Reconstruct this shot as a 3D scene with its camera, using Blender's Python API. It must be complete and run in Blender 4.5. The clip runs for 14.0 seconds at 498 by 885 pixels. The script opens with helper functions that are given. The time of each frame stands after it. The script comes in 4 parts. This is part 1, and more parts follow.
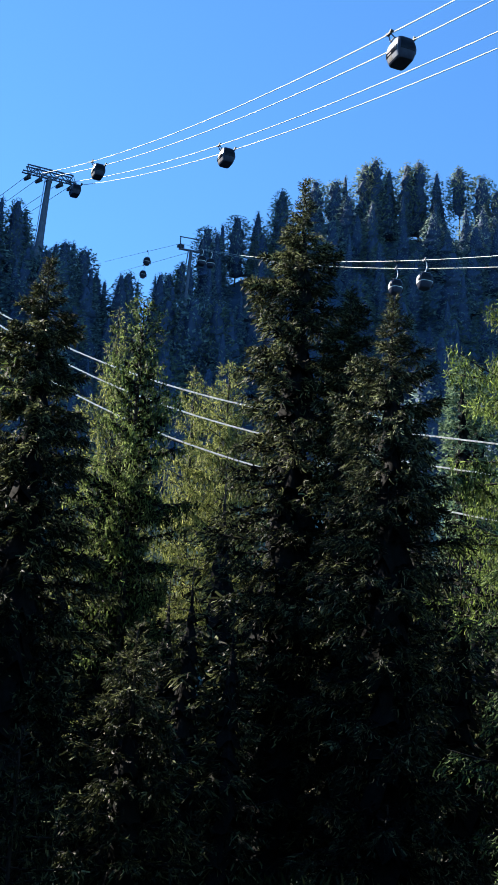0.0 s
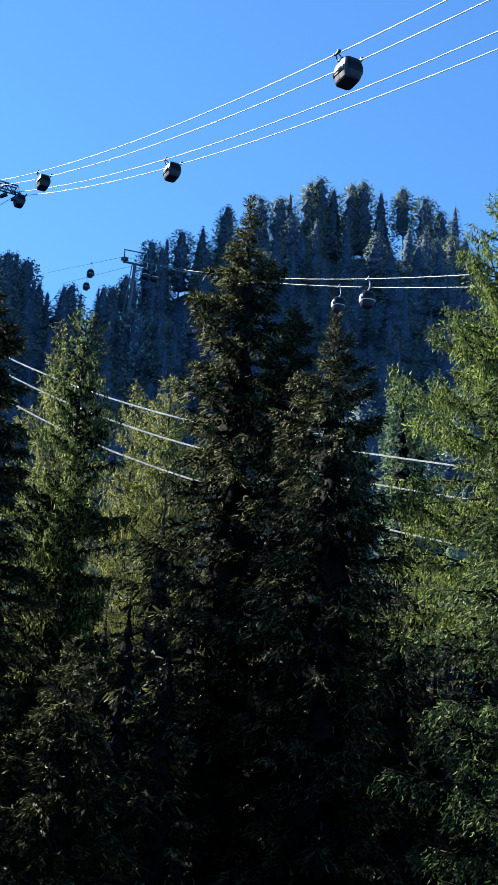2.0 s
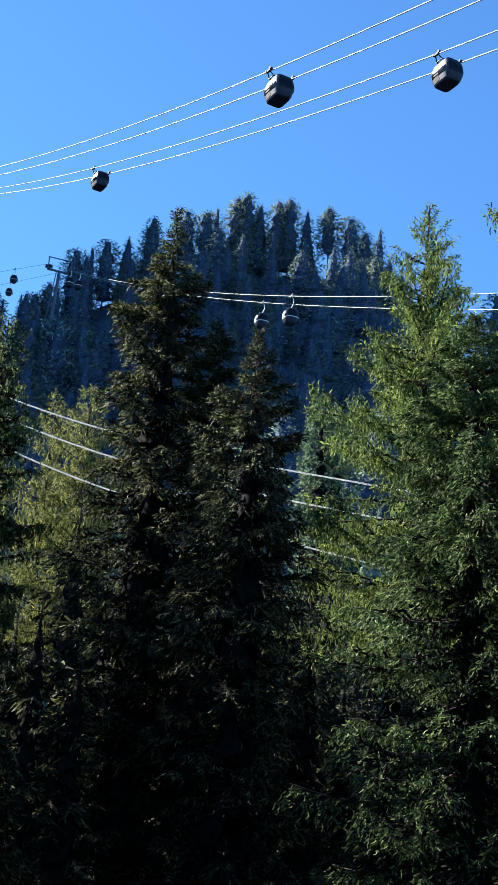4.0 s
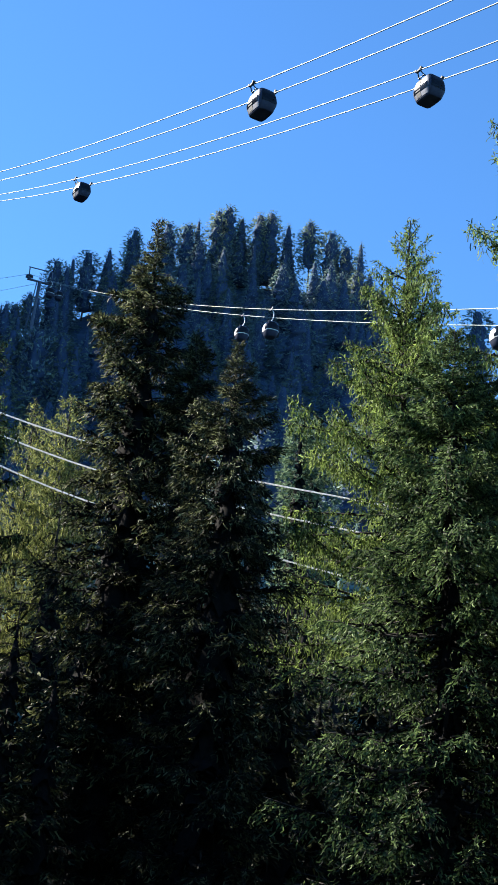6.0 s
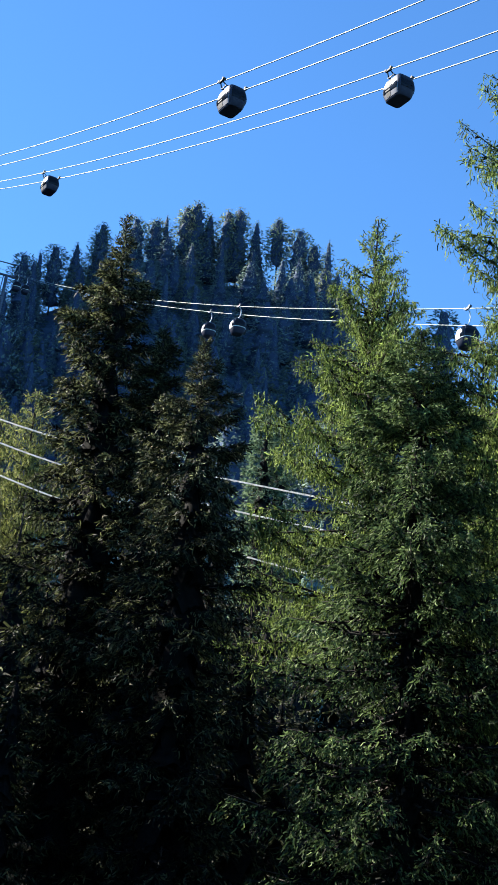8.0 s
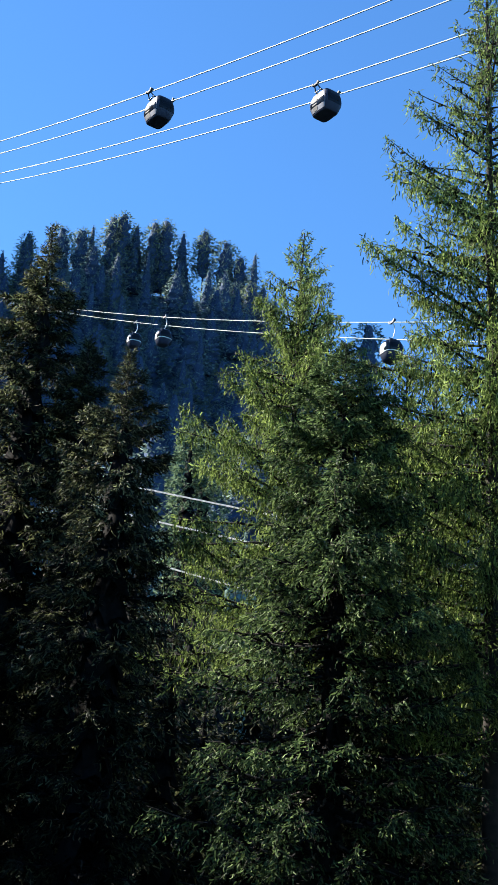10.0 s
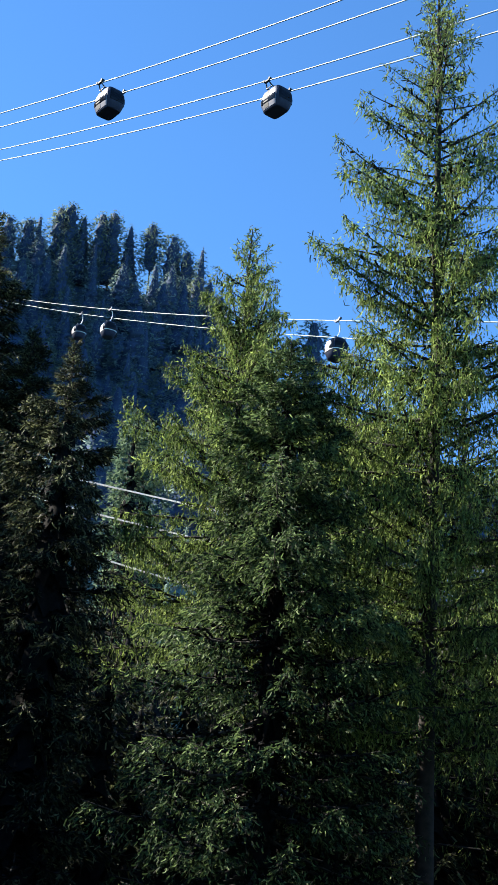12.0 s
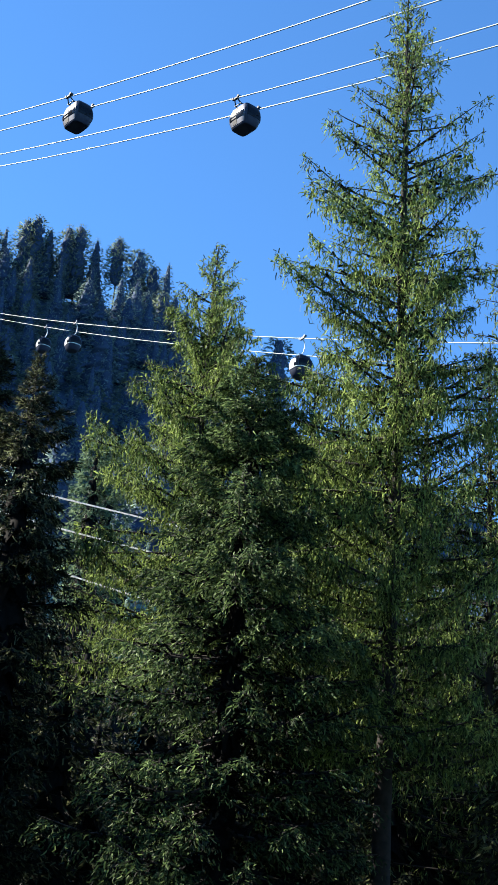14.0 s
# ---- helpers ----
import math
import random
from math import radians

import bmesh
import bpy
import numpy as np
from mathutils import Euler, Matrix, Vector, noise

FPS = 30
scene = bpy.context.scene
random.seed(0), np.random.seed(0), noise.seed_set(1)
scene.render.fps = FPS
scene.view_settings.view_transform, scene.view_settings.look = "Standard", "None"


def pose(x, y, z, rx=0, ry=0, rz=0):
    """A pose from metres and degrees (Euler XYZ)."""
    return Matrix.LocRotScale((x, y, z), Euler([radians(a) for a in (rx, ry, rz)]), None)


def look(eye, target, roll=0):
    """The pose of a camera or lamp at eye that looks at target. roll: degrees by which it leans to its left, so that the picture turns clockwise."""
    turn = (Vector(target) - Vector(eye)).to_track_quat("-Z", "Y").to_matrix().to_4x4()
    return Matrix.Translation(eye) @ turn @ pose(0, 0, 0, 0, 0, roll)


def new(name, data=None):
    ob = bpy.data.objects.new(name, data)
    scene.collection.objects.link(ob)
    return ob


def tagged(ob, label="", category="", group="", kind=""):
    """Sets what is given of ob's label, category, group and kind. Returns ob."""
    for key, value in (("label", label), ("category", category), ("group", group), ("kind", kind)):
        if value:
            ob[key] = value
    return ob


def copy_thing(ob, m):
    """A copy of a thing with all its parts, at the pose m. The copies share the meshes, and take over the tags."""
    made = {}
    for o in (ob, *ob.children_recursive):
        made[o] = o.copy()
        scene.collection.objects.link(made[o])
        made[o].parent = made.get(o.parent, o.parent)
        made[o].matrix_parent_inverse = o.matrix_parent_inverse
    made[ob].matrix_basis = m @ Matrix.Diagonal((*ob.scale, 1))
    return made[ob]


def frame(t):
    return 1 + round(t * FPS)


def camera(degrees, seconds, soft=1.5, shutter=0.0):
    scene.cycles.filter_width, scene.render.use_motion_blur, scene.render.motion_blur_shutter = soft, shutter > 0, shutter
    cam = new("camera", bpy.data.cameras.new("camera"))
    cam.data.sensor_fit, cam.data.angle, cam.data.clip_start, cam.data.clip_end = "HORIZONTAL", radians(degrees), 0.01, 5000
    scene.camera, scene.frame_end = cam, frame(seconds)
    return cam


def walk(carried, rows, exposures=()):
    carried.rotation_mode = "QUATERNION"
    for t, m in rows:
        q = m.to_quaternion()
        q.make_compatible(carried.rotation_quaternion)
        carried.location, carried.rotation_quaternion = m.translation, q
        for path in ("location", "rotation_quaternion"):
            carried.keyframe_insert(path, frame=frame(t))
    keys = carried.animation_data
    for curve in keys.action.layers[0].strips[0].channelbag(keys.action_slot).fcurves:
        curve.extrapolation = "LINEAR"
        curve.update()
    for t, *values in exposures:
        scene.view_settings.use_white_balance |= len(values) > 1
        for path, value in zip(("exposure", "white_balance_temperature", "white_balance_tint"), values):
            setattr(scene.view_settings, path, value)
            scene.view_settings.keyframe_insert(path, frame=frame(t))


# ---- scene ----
# A hand-held view from one standpoint in a mountain wood: the camera only turns.
cam = camera(20.0, 14.0, soft=1.35)
EYE = 1.6
# seconds, heading to the left, upward tilt, lean to the left
TURNS = [
    (0.0, 0.000, 19.000, 2.750),
    (0.5, -0.317, 19.227, 2.829),
    (1.0, -0.875, 19.384, 2.940),
    (1.5, -1.568, 19.564, 2.986),
    (2.0, -2.517, 19.730, 2.988),
    (2.5, -3.926, 19.976, 3.249),
    (3.0, -5.197, 20.299, 3.208),
    (3.2, -5.468, 20.420, 3.338),
    (5.3, -6.256, 20.526, 4.052),
    (5.5, -6.336, 20.640, 4.071),
    (6.0, -6.859, 21.058, 4.119),
    (6.5, -7.175, 21.069, 4.222),
    (7.0, -7.303, 20.819, 4.278),
    (7.5, -7.803, 20.858, 4.266),
    (8.0, -8.358, 21.034, 4.284),
    (8.5, -9.343, 21.402, 4.113),
    (9.0, -10.539, 21.732, 3.806),
    (9.2, -10.739, 21.875, 3.665),
    (11.3, -13.426, 21.401, 3.917),
    (11.5, -13.692, 21.462, 3.893),
    (12.0, -14.083, 21.666, 3.983),
    (12.5, -14.285, 21.678, 4.130),
    (13.0, -14.463, 22.059, 4.305),
    (13.5, -15.080, 22.190, 4.336),
    (14.0, -15.642, 22.438, 4.306),
]
walk(cam, [(t, pose(0, 0, EYE, 90, 0, yaw) @ pose(0, 0, 0, tilt, 0, 0) @ pose(0, 0, 0, 0, 0, roll)) for t, yaw, tilt, roll in TURNS],
     [(0.0, 1.83), (14.0, 1.83)])

# ---- light ----
SUN_AZ, SUN_EL = -58.0, 37.0  # degrees from the y axis (minus: to the west side), above the horizon
world = bpy.data.worlds.new("sky")
scene.world = world
world.use_nodes = True
wn = world.node_tree.nodes
sky = wn.new("ShaderNodeTexSky")
sky.sky_type, sky.sun_disc = "NISHITA", False
sky.sun_elevation, sky.sun_rotation = radians(SUN_EL), radians(SUN_AZ)
sky.altitude, sky.air_density, sky.dust_density, sky.ozone_density = 1900.0, 1.0, 0.2, 0.8
deep_blue = wn.new("ShaderNodeMix")  # the clear high-mountain air deepens the blue evenly
deep_blue.data_type, deep_blue.blend_type = "RGBA", "MULTIPLY"
deep_blue.inputs[0].default_value = 1.0
deep_blue.inputs[7].default_value = (0.555, 1.02, 1.42, 1.0)
world.node_tree.links.new(sky.outputs[0], deep_blue.inputs[6])
world.node_tree.links.new(deep_blue.outputs[2], wn["Background"].inputs[0])
wn["Background"].inputs[1].default_value = 0.062
sun_data = bpy.data.lights.new("sun", "SUN")
sun_data.energy, sun_data.angle, sun_data.color = 5.0, radians(0.5), (1.0, 0.93, 0.82)
sun = new("sun", sun_data)
a, e = radians(SUN_AZ), radians(SUN_EL)
sun_from = Vector((math.sin(a) * math.cos(e), math.cos(a) * math.cos(e), math.sin(e)))
sun.matrix_world = look(sun_from * 50, (0, 0, 0))


# ---- materials ----
def material(name):
    m = bpy.data.materials.new(name)
    m.use_nodes = True
    return m, m.node_tree.nodes, m.node_tree.links, m.node_tree.nodes["Principled BSDF"]


def ramp(nodes, stops):
    r = nodes.new("ShaderNodeValToRGB")
    while len(r.color_ramp.elements) < len(stops):
        r.color_ramp.elements.new(0.5)
    for el, (p, c) in zip(r.color_ramp.elements, stops):
        el.position, el.color = p, (*c, 1)
    return r


def noise_node(nodes, links, scale, detail=4.0):
    tc = nodes.new("ShaderNodeTexCoord")
    n = nodes.new("ShaderNodeTexNoise")
    n.inputs["Scale"].default_value, n.inputs["Detail"].default_value = scale, detail
    links.new(tc.outputs["Object"], n.inputs["Vector"])
    return n


def needles(name, dark, mid, light, through_light=0.3, gloss=0.12, clump=0.35, grain=0.95):
    """Needle foliage: each shoot has its own tone, clumps drift in colour, light comes through."""
    m, n, l, p = material(name)
    geo = n.new("ShaderNodeNewGeometry")
    r = ramp(n, [(0.0, dark), (0.55, mid), (1.0, light)])
    big = noise_node(n, l, clump, 3.0)
    mix = n.new("ShaderNodeMath")
    mix.operation = "MULTIPLY_ADD"
    l.new(geo.outputs["Random Per Island"], mix.inputs[0])
    mix.inputs[1].default_value = grain
    sub = n.new("ShaderNodeMath")
    sub.operation = "MULTIPLY_ADD"
    l.new(big.outputs[0], sub.inputs[0])
    sub.inputs[1].default_value, sub.inputs[2].default_value = 1.9 - grain, -0.1 - 0.5 * grain
    l.new(sub.outputs[0], mix.inputs[2])
    l.new(mix.outputs[0], r.inputs[0])
    l.new(r.outputs[0], p.inputs["Base Color"])
    p.inputs["Roughness"].default_value = 0.6
    p.inputs["Specular IOR Level"].default_value = gloss
    tr = n.new("ShaderNodeBsdfTranslucent")
    l.new(r.outputs[0], tr.inputs[0])
    ms = n.new("ShaderNodeMixShader")
    ms.inputs[0].default_value = through_light
    l.new(p.outputs[0], ms.inputs[1])
    l.new(tr.outputs[0], ms.inputs[2])
    l.new(ms.outputs[0], n["Material Output"].inputs[0])
    return m


def mottled(name, c0, c1, scale, rough=0.8, metal=0.0, bump=0.0, spec=0.5):
    m, n, l, p = material(name)
    no = noise_node(n, l, scale, 6.0)
    r = ramp(n, [(0.3, c0), (0.7, c1)])
    l.new(no.outputs[0], r.inputs[0])
    l.new(r.outputs[0], p.inputs["Base Color"])
    p.inputs["Roughness"].default_value, p.inputs["Metallic"].default_value = rough, metal
    p.inputs["Specular IOR Level"].default_value = spec
    if bump:
        b = n.new("ShaderNodeBump")
        b.inputs["Strength"].default_value = bump
        l.new(no.outputs[0], b.inputs["Height"])
        l.new(b.outputs[0], p.inputs["Normal"])
    return m


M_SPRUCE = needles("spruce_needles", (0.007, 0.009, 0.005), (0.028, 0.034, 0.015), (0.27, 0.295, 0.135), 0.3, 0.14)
M_SPRUCE_GREY = needles("grey_green_spruce_needles", (0.008, 0.011, 0.007), (0.034, 0.043, 0.022), (0.28, 0.31, 0.16), 0.3, 0.14)
M_SPRUCE_GREEN = needles("young_spruce_needles", (0.012, 0.021, 0.011), (0.066, 0.108, 0.04), (0.25, 0.345, 0.13), 0.32, 0.1)
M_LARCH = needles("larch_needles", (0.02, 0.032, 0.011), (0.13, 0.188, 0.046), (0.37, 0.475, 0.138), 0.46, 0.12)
# the larch colour once more, darkened to put shade into some trees
M_LARCH_SHADED = needles("shaded_larch_needles", (0.012, 0.02, 0.008), (0.085, 0.125, 0.036), (0.33, 0.41, 0.13), 0.42, 0.12)
M_LARCH_GOLD = needles("turning_larch_needles", (0.035, 0.046, 0.016), (0.18, 0.21, 0.06), (0.48, 0.48, 0.16), 0.46, 0.15)
# distance haze is put into the colour of both far needles, bluest in spruce
M_HAZED_SPRUCE = needles("hazed_far_spruce_needles", (0.088, 0.138, 0.168), (0.145, 0.215, 0.216), (0.205, 0.285, 0.23), 0.3, 0.02, 0.16, 0.25)
M_HAZED_LARCH = needles("hazed_far_larch_needles", (0.075, 0.11, 0.105), (0.14, 0.19, 0.145), (0.215, 0.27, 0.155), 0.3, 0.03, 0.16, 0.4)
# dark blue for far crown bodies: their inner shade and haze painted in
M_FAR_SHADE = needles("painted_bough_shade", (0.025, 0.042, 0.08), (0.038, 0.062, 0.112), (0.05, 0.08, 0.132), 0.0, 0.02, 0.3, 0.5)
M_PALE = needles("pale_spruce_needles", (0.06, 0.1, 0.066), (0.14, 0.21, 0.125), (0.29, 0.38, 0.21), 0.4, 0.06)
M_BARK = mottled("spruce_bark", (0.016, 0.013, 0.011), (0.055, 0.045, 0.036), 9.0, 0.95, bump=0.6)
M_LARCH_BARK = mottled("larch_bark", (0.008, 0.006, 0.005), (0.027, 0.02, 0.016), 7.0, 0.95, bump=0.7)
# near-black: the shade inside crowns, put into the colour of dry twigs
M_SHADE_TWIG = mottled("inner_shade_twigs", (0.006, 0.006, 0.006), (0.015, 0.015, 0.015), 5.0, 0.95, spec=0.05)
M_FLOOR = mottled("forest_floor", (0.01, 0.015, 0.01), (0.022, 0.028, 0.019), 0.6, 1.0, bump=0.4, spec=0.1)
# blue haze over the shaded far slope, put into the ground colour
M_SLOPE_HAZE = mottled("hazy_blue_slope", (0.03, 0.055, 0.09), (0.06, 0.095, 0.14), 0.3, 1.0, bump=0.4, spec=0.05)
M_UNDER = needles("undergrowth_leaves", (0.012, 0.018, 0.006), (0.035, 0.05, 0.014), (0.09, 0.1, 0.035), 0.2)
M_STEEL = mottled("weathered_steel", (0.045, 0.06, 0.09), (0.085, 0.108, 0.148), 1.5, 0.6, 0.3)
M_ROPE = mottled("steel_rope", (0.15, 0.2, 0.205), (0.2, 0.255, 0.255), 3.0, 0.45, 0.15)
# white, half-translucent colour stands in for the sun glint on the strands
M_SLACK = needles("glint_white_rope", (0.8, 0.81, 0.82), (0.86, 0.86, 0.86), (0.92, 0.92, 0.92), 0.5, 0.4)
M_SHELL = mottled("anthracite_shell", (0.024, 0.031, 0.055), (0.038, 0.047, 0.076), 2.0, 0.45, 0.0, spec=0.12)
M_SIDE = mottled("blue_grey_panel", (0.045, 0.056, 0.09), (0.075, 0.088, 0.13), 1.2, 0.38, 0.1)
M_WHITE = mottled("white_panel", (0.7, 0.71, 0.72), (0.8, 0.8, 0.8), 1.2, 0.35)
M_GLASS = mottled("tinted_glass", (0.004, 0.005, 0.008), (0.007, 0.009, 0.013), 1.0, 0.08, 0.0, spec=0.16)
M_RUBBER = mottled("dark_rubber", (0.014, 0.015, 0.018), (0.032, 0.034, 0.038), 6.0, 0.7)

# ---- terrain ----
RIDGE_AZ = [-180, -110, -70, -58, -50, -42, -36, -28.5, -26, -23, -19, -14, -12, -10, -8.5, -6.5, -5, -3.5, -2, 0, 1.5, 4, 8, 10.5, 12, 14, 17, 25, 40, 70, 110, 180]
# the rise between -50 and -19 is an unseen shoulder added for shade
RIDGE_EL = [0, 4, 12, 19, 32, 40.0, 34.4, 33.6, 39.4, 42.0, 37.0, 27.5, 26.2, 25.1, 24.5, 23.2, 23.2, 24.2, 25.3, 26.0, 27.0, 27.6, 27.6, 27.2, 26.2, 24.8, 23.4, 20.7, 15, 6, 2, 0]
RIDGE_R = [400, 400, 380, 400, 450, 490, 570, 580, 570, 550, 400, 345, 340, 340, 345, 360, 375, 395, 415, 420, 420, 420, 420, 410, 400, 370, 340, 310, 320, 350, 400, 400]


def ground(x, y):
    """Height of the ground: a gentle rise near the standpoint, then a steep wooded slope up to a ridge."""
    x, y = np.asarray(x, float), np.asarray(y, float)
    r, az = np.hypot(x, y), np.degrees(np.arctan2(x, y))
    top_el, top_r = np.interp(az, RIDGE_AZ, RIDGE_EL), np.interp(az, RIDGE_AZ, RIDGE_R)
    front = np.clip(top_el / 20, 0, 1)
    near = front * 0.052 * r * np.clip(r / 40, 0, 1)
    s = np.clip((r - 90) / (top_r - 90), 0, 1)
    base = np.degrees(np.arctan2(near, np.maximum(r, 1)))
    slope = np.minimum(r, top_r) * np.tan(np.radians(base + (top_el - base) * s ** 0.6))
    z = np.where(r < 90, near, slope)
    z = z - np.clip(r - top_r, 0, None) * 0.35 * front
    z = np.maximum(z, 0 * z)
    bumps = 0.5 * np.sin(x * 0.21 + 1.3) * np.sin(y * 0.17) + 0.25 * np.sin(x * 0.53) * np.cos(y * 0.47 + x * 0.2)
    return z + bumps * np.clip((r - 8) / 30, 0, 1) * np.clip(2 - r / 400, 0, 1)


def mesh_object(name, verts, faces, mat, parent=None, label="", smooth=False, normals=None):
    """One mesh object from arrays of vertices and faces (all of one size)."""
    me = bpy.data.meshes.new(name)
    faces = np.asarray(faces, np.int32)
    verts = np.asarray(verts, np.float32)
    k = faces.shape[1]
    me.vertices.add(len(verts))
    me.vertices.foreach_set("co", verts.ravel())
    me.loops.add(faces.size)
    me.loops.foreach_set("vertex_index", faces.ravel())
    me.polygons.add(len(faces))
    me.polygons.foreach_set("loop_start", np.arange(0, faces.size, k, dtype=np.int32))
    me.update(calc_edges=True)
    if smooth or normals is not None:
        me.polygons.foreach_set("use_smooth", np.ones(len(faces), bool))
    if normals is not None:
        me.normals_split_custom_set_from_vertices(normals.tolist())
    me.materials.append(mat)
    ob = new(name, me)
    if parent:
        ob.parent = parent
    if label:
        ob["label"] = label
    return ob


rings = np.r_[0, 4, 10, 18, np.arange(26, 90, 4), np.arange(90, 440, 8), 470, 520, 600, 750, 1000, 1500, 2200, 3200]
spokes = np.r_[np.arange(-180, -30, 6.0), np.arange(-30, 40, 0.8), np.arange(40, 180, 6.0)]
RR, AA = np.meshgrid(rings, np.radians(spokes), indexing="ij")
gx, gy = RR * np.sin(AA), RR * np.cos(AA)
gv = np.stack([gx, gy, ground(gx, gy)], -1).reshape(-1, 3)
ni, nj = RR.shape
ii, jj = np.meshgrid(np.arange(ni - 1), np.arange(nj), indexing="ij")
gf = np.stack([ii * nj + jj, ii * nj + (jj + 1) % nj, (ii + 1) * nj + (jj + 1) % nj, (ii + 1) * nj + jj], -1).reshape(-1, 4)
land = tagged(mesh_object("ground", gv, gf[:, ::-1], M_FLOOR, smooth=True), "mossy brown forest floor rising to a wooded ridge", "ground", kind="structure")
# beyond 210 m the ground takes the painted haze colour
land.data.materials.append(M_SLOPE_HAZE)
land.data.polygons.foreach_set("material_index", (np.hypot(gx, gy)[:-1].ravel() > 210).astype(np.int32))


# ---- trees ----
def unit(v):
    return v / np.maximum(np.linalg.norm(v, axis=-1, keepdims=True), 1e-9)


def shoots(p, d, length, width, rng, bend=0.7):
    """Thin, blunt, bent shoots that start at p along d: six vertices and four triangles each."""
    n = len(p)
    w = unit(np.cross(d, rng.normal(size=(n, 3)))) * (width * 0.5)[:, None]
    mid = p + d * (length * 0.5)[:, None]
    tip = mid + unit(d + rng.normal(0, bend, (n, 3))) * (length * 0.5)[:, None]
    v = np.stack([p - w, p + w, mid + w, mid - w, tip + w * 0.8, tip - w * 0.8], 1).reshape(-1, 3)
    i = np.arange(n)[:, None] * 6
    return v, np.concatenate([i + [0, 1, 2], i + [0, 2, 3], i + [3, 2, 4], i + [3, 4, 5]], 1).reshape(-1, 3)


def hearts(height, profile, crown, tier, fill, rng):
    """A close heart added inside a crown to block light: one uneven skirt of boughs for each tier."""
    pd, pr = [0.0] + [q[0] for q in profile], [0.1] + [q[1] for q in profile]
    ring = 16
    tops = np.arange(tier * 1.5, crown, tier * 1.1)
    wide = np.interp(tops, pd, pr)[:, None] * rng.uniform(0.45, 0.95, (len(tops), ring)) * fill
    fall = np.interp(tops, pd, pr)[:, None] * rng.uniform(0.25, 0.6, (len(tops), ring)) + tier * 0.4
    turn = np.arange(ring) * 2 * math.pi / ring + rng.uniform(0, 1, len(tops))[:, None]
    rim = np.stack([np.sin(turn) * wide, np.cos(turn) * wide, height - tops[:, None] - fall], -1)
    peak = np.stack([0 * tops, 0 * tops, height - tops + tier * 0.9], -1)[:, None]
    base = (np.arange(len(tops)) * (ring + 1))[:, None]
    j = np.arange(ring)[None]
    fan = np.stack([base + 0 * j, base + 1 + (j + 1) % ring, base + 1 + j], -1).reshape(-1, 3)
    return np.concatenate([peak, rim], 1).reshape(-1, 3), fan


def flakes(p, d, length, width, rng):
    """Blunt, slightly twisted flakes that start at p along d: four vertices and two triangles each."""
    n = len(p)
    side = unit(np.cross(d, rng.normal(size=(n, 3))))
    twist = unit(side + np.cross(d, side) * rng.uniform(-0.9, 0.9, n)[:, None])
    w0, w1 = side * (width * 0.5)[:, None], twist * (width * 0.36)[:, None]
    tip = p + d * length[:, None]
    v = np.stack([p - w0, p + w0, tip + w1, tip - w1], 1).reshape(-1, 3)
    i = np.arange(n)[:, None] * 4
    return v, np.concatenate([i + [0, 1, 2], i + [0, 2, 3]], 1).reshape(-1, 3)


def tubes(paths, radii, sides=5):
    """Tapered tubes along paths (n, k, 3) with radii (n, k): quads."""
    n, k, _ = paths.shape
    t = unit(np.gradient(paths, axis=1))
    ref = np.where(np.abs(t[..., 2:]) > 0.9, [1.0, 0, 0], [0, 0, 1.0])
    u = unit(np.cross(t, ref))
    w = np.cross(t, u)
    a = np.arange(sides) * 2 * math.pi / sides
    ringv = paths[:, :, None] + radii[:, :, None, None] * (u[:, :, None] * np.cos(a)[:, None] + w[:, :, None] * np.sin(a)[:, None])
    v = ringv.reshape(-1, 3)
    b, c, s = np.meshgrid(np.arange(n), np.arange(k - 1), np.arange(sides), indexing="ij")
    o = (b * k + c) * sides
    f = np.stack([o + s, o + (s + 1) % sides, o + sides + (s + 1) % sides, o + sides + s], -1).reshape(-1, 4)
    return v, f


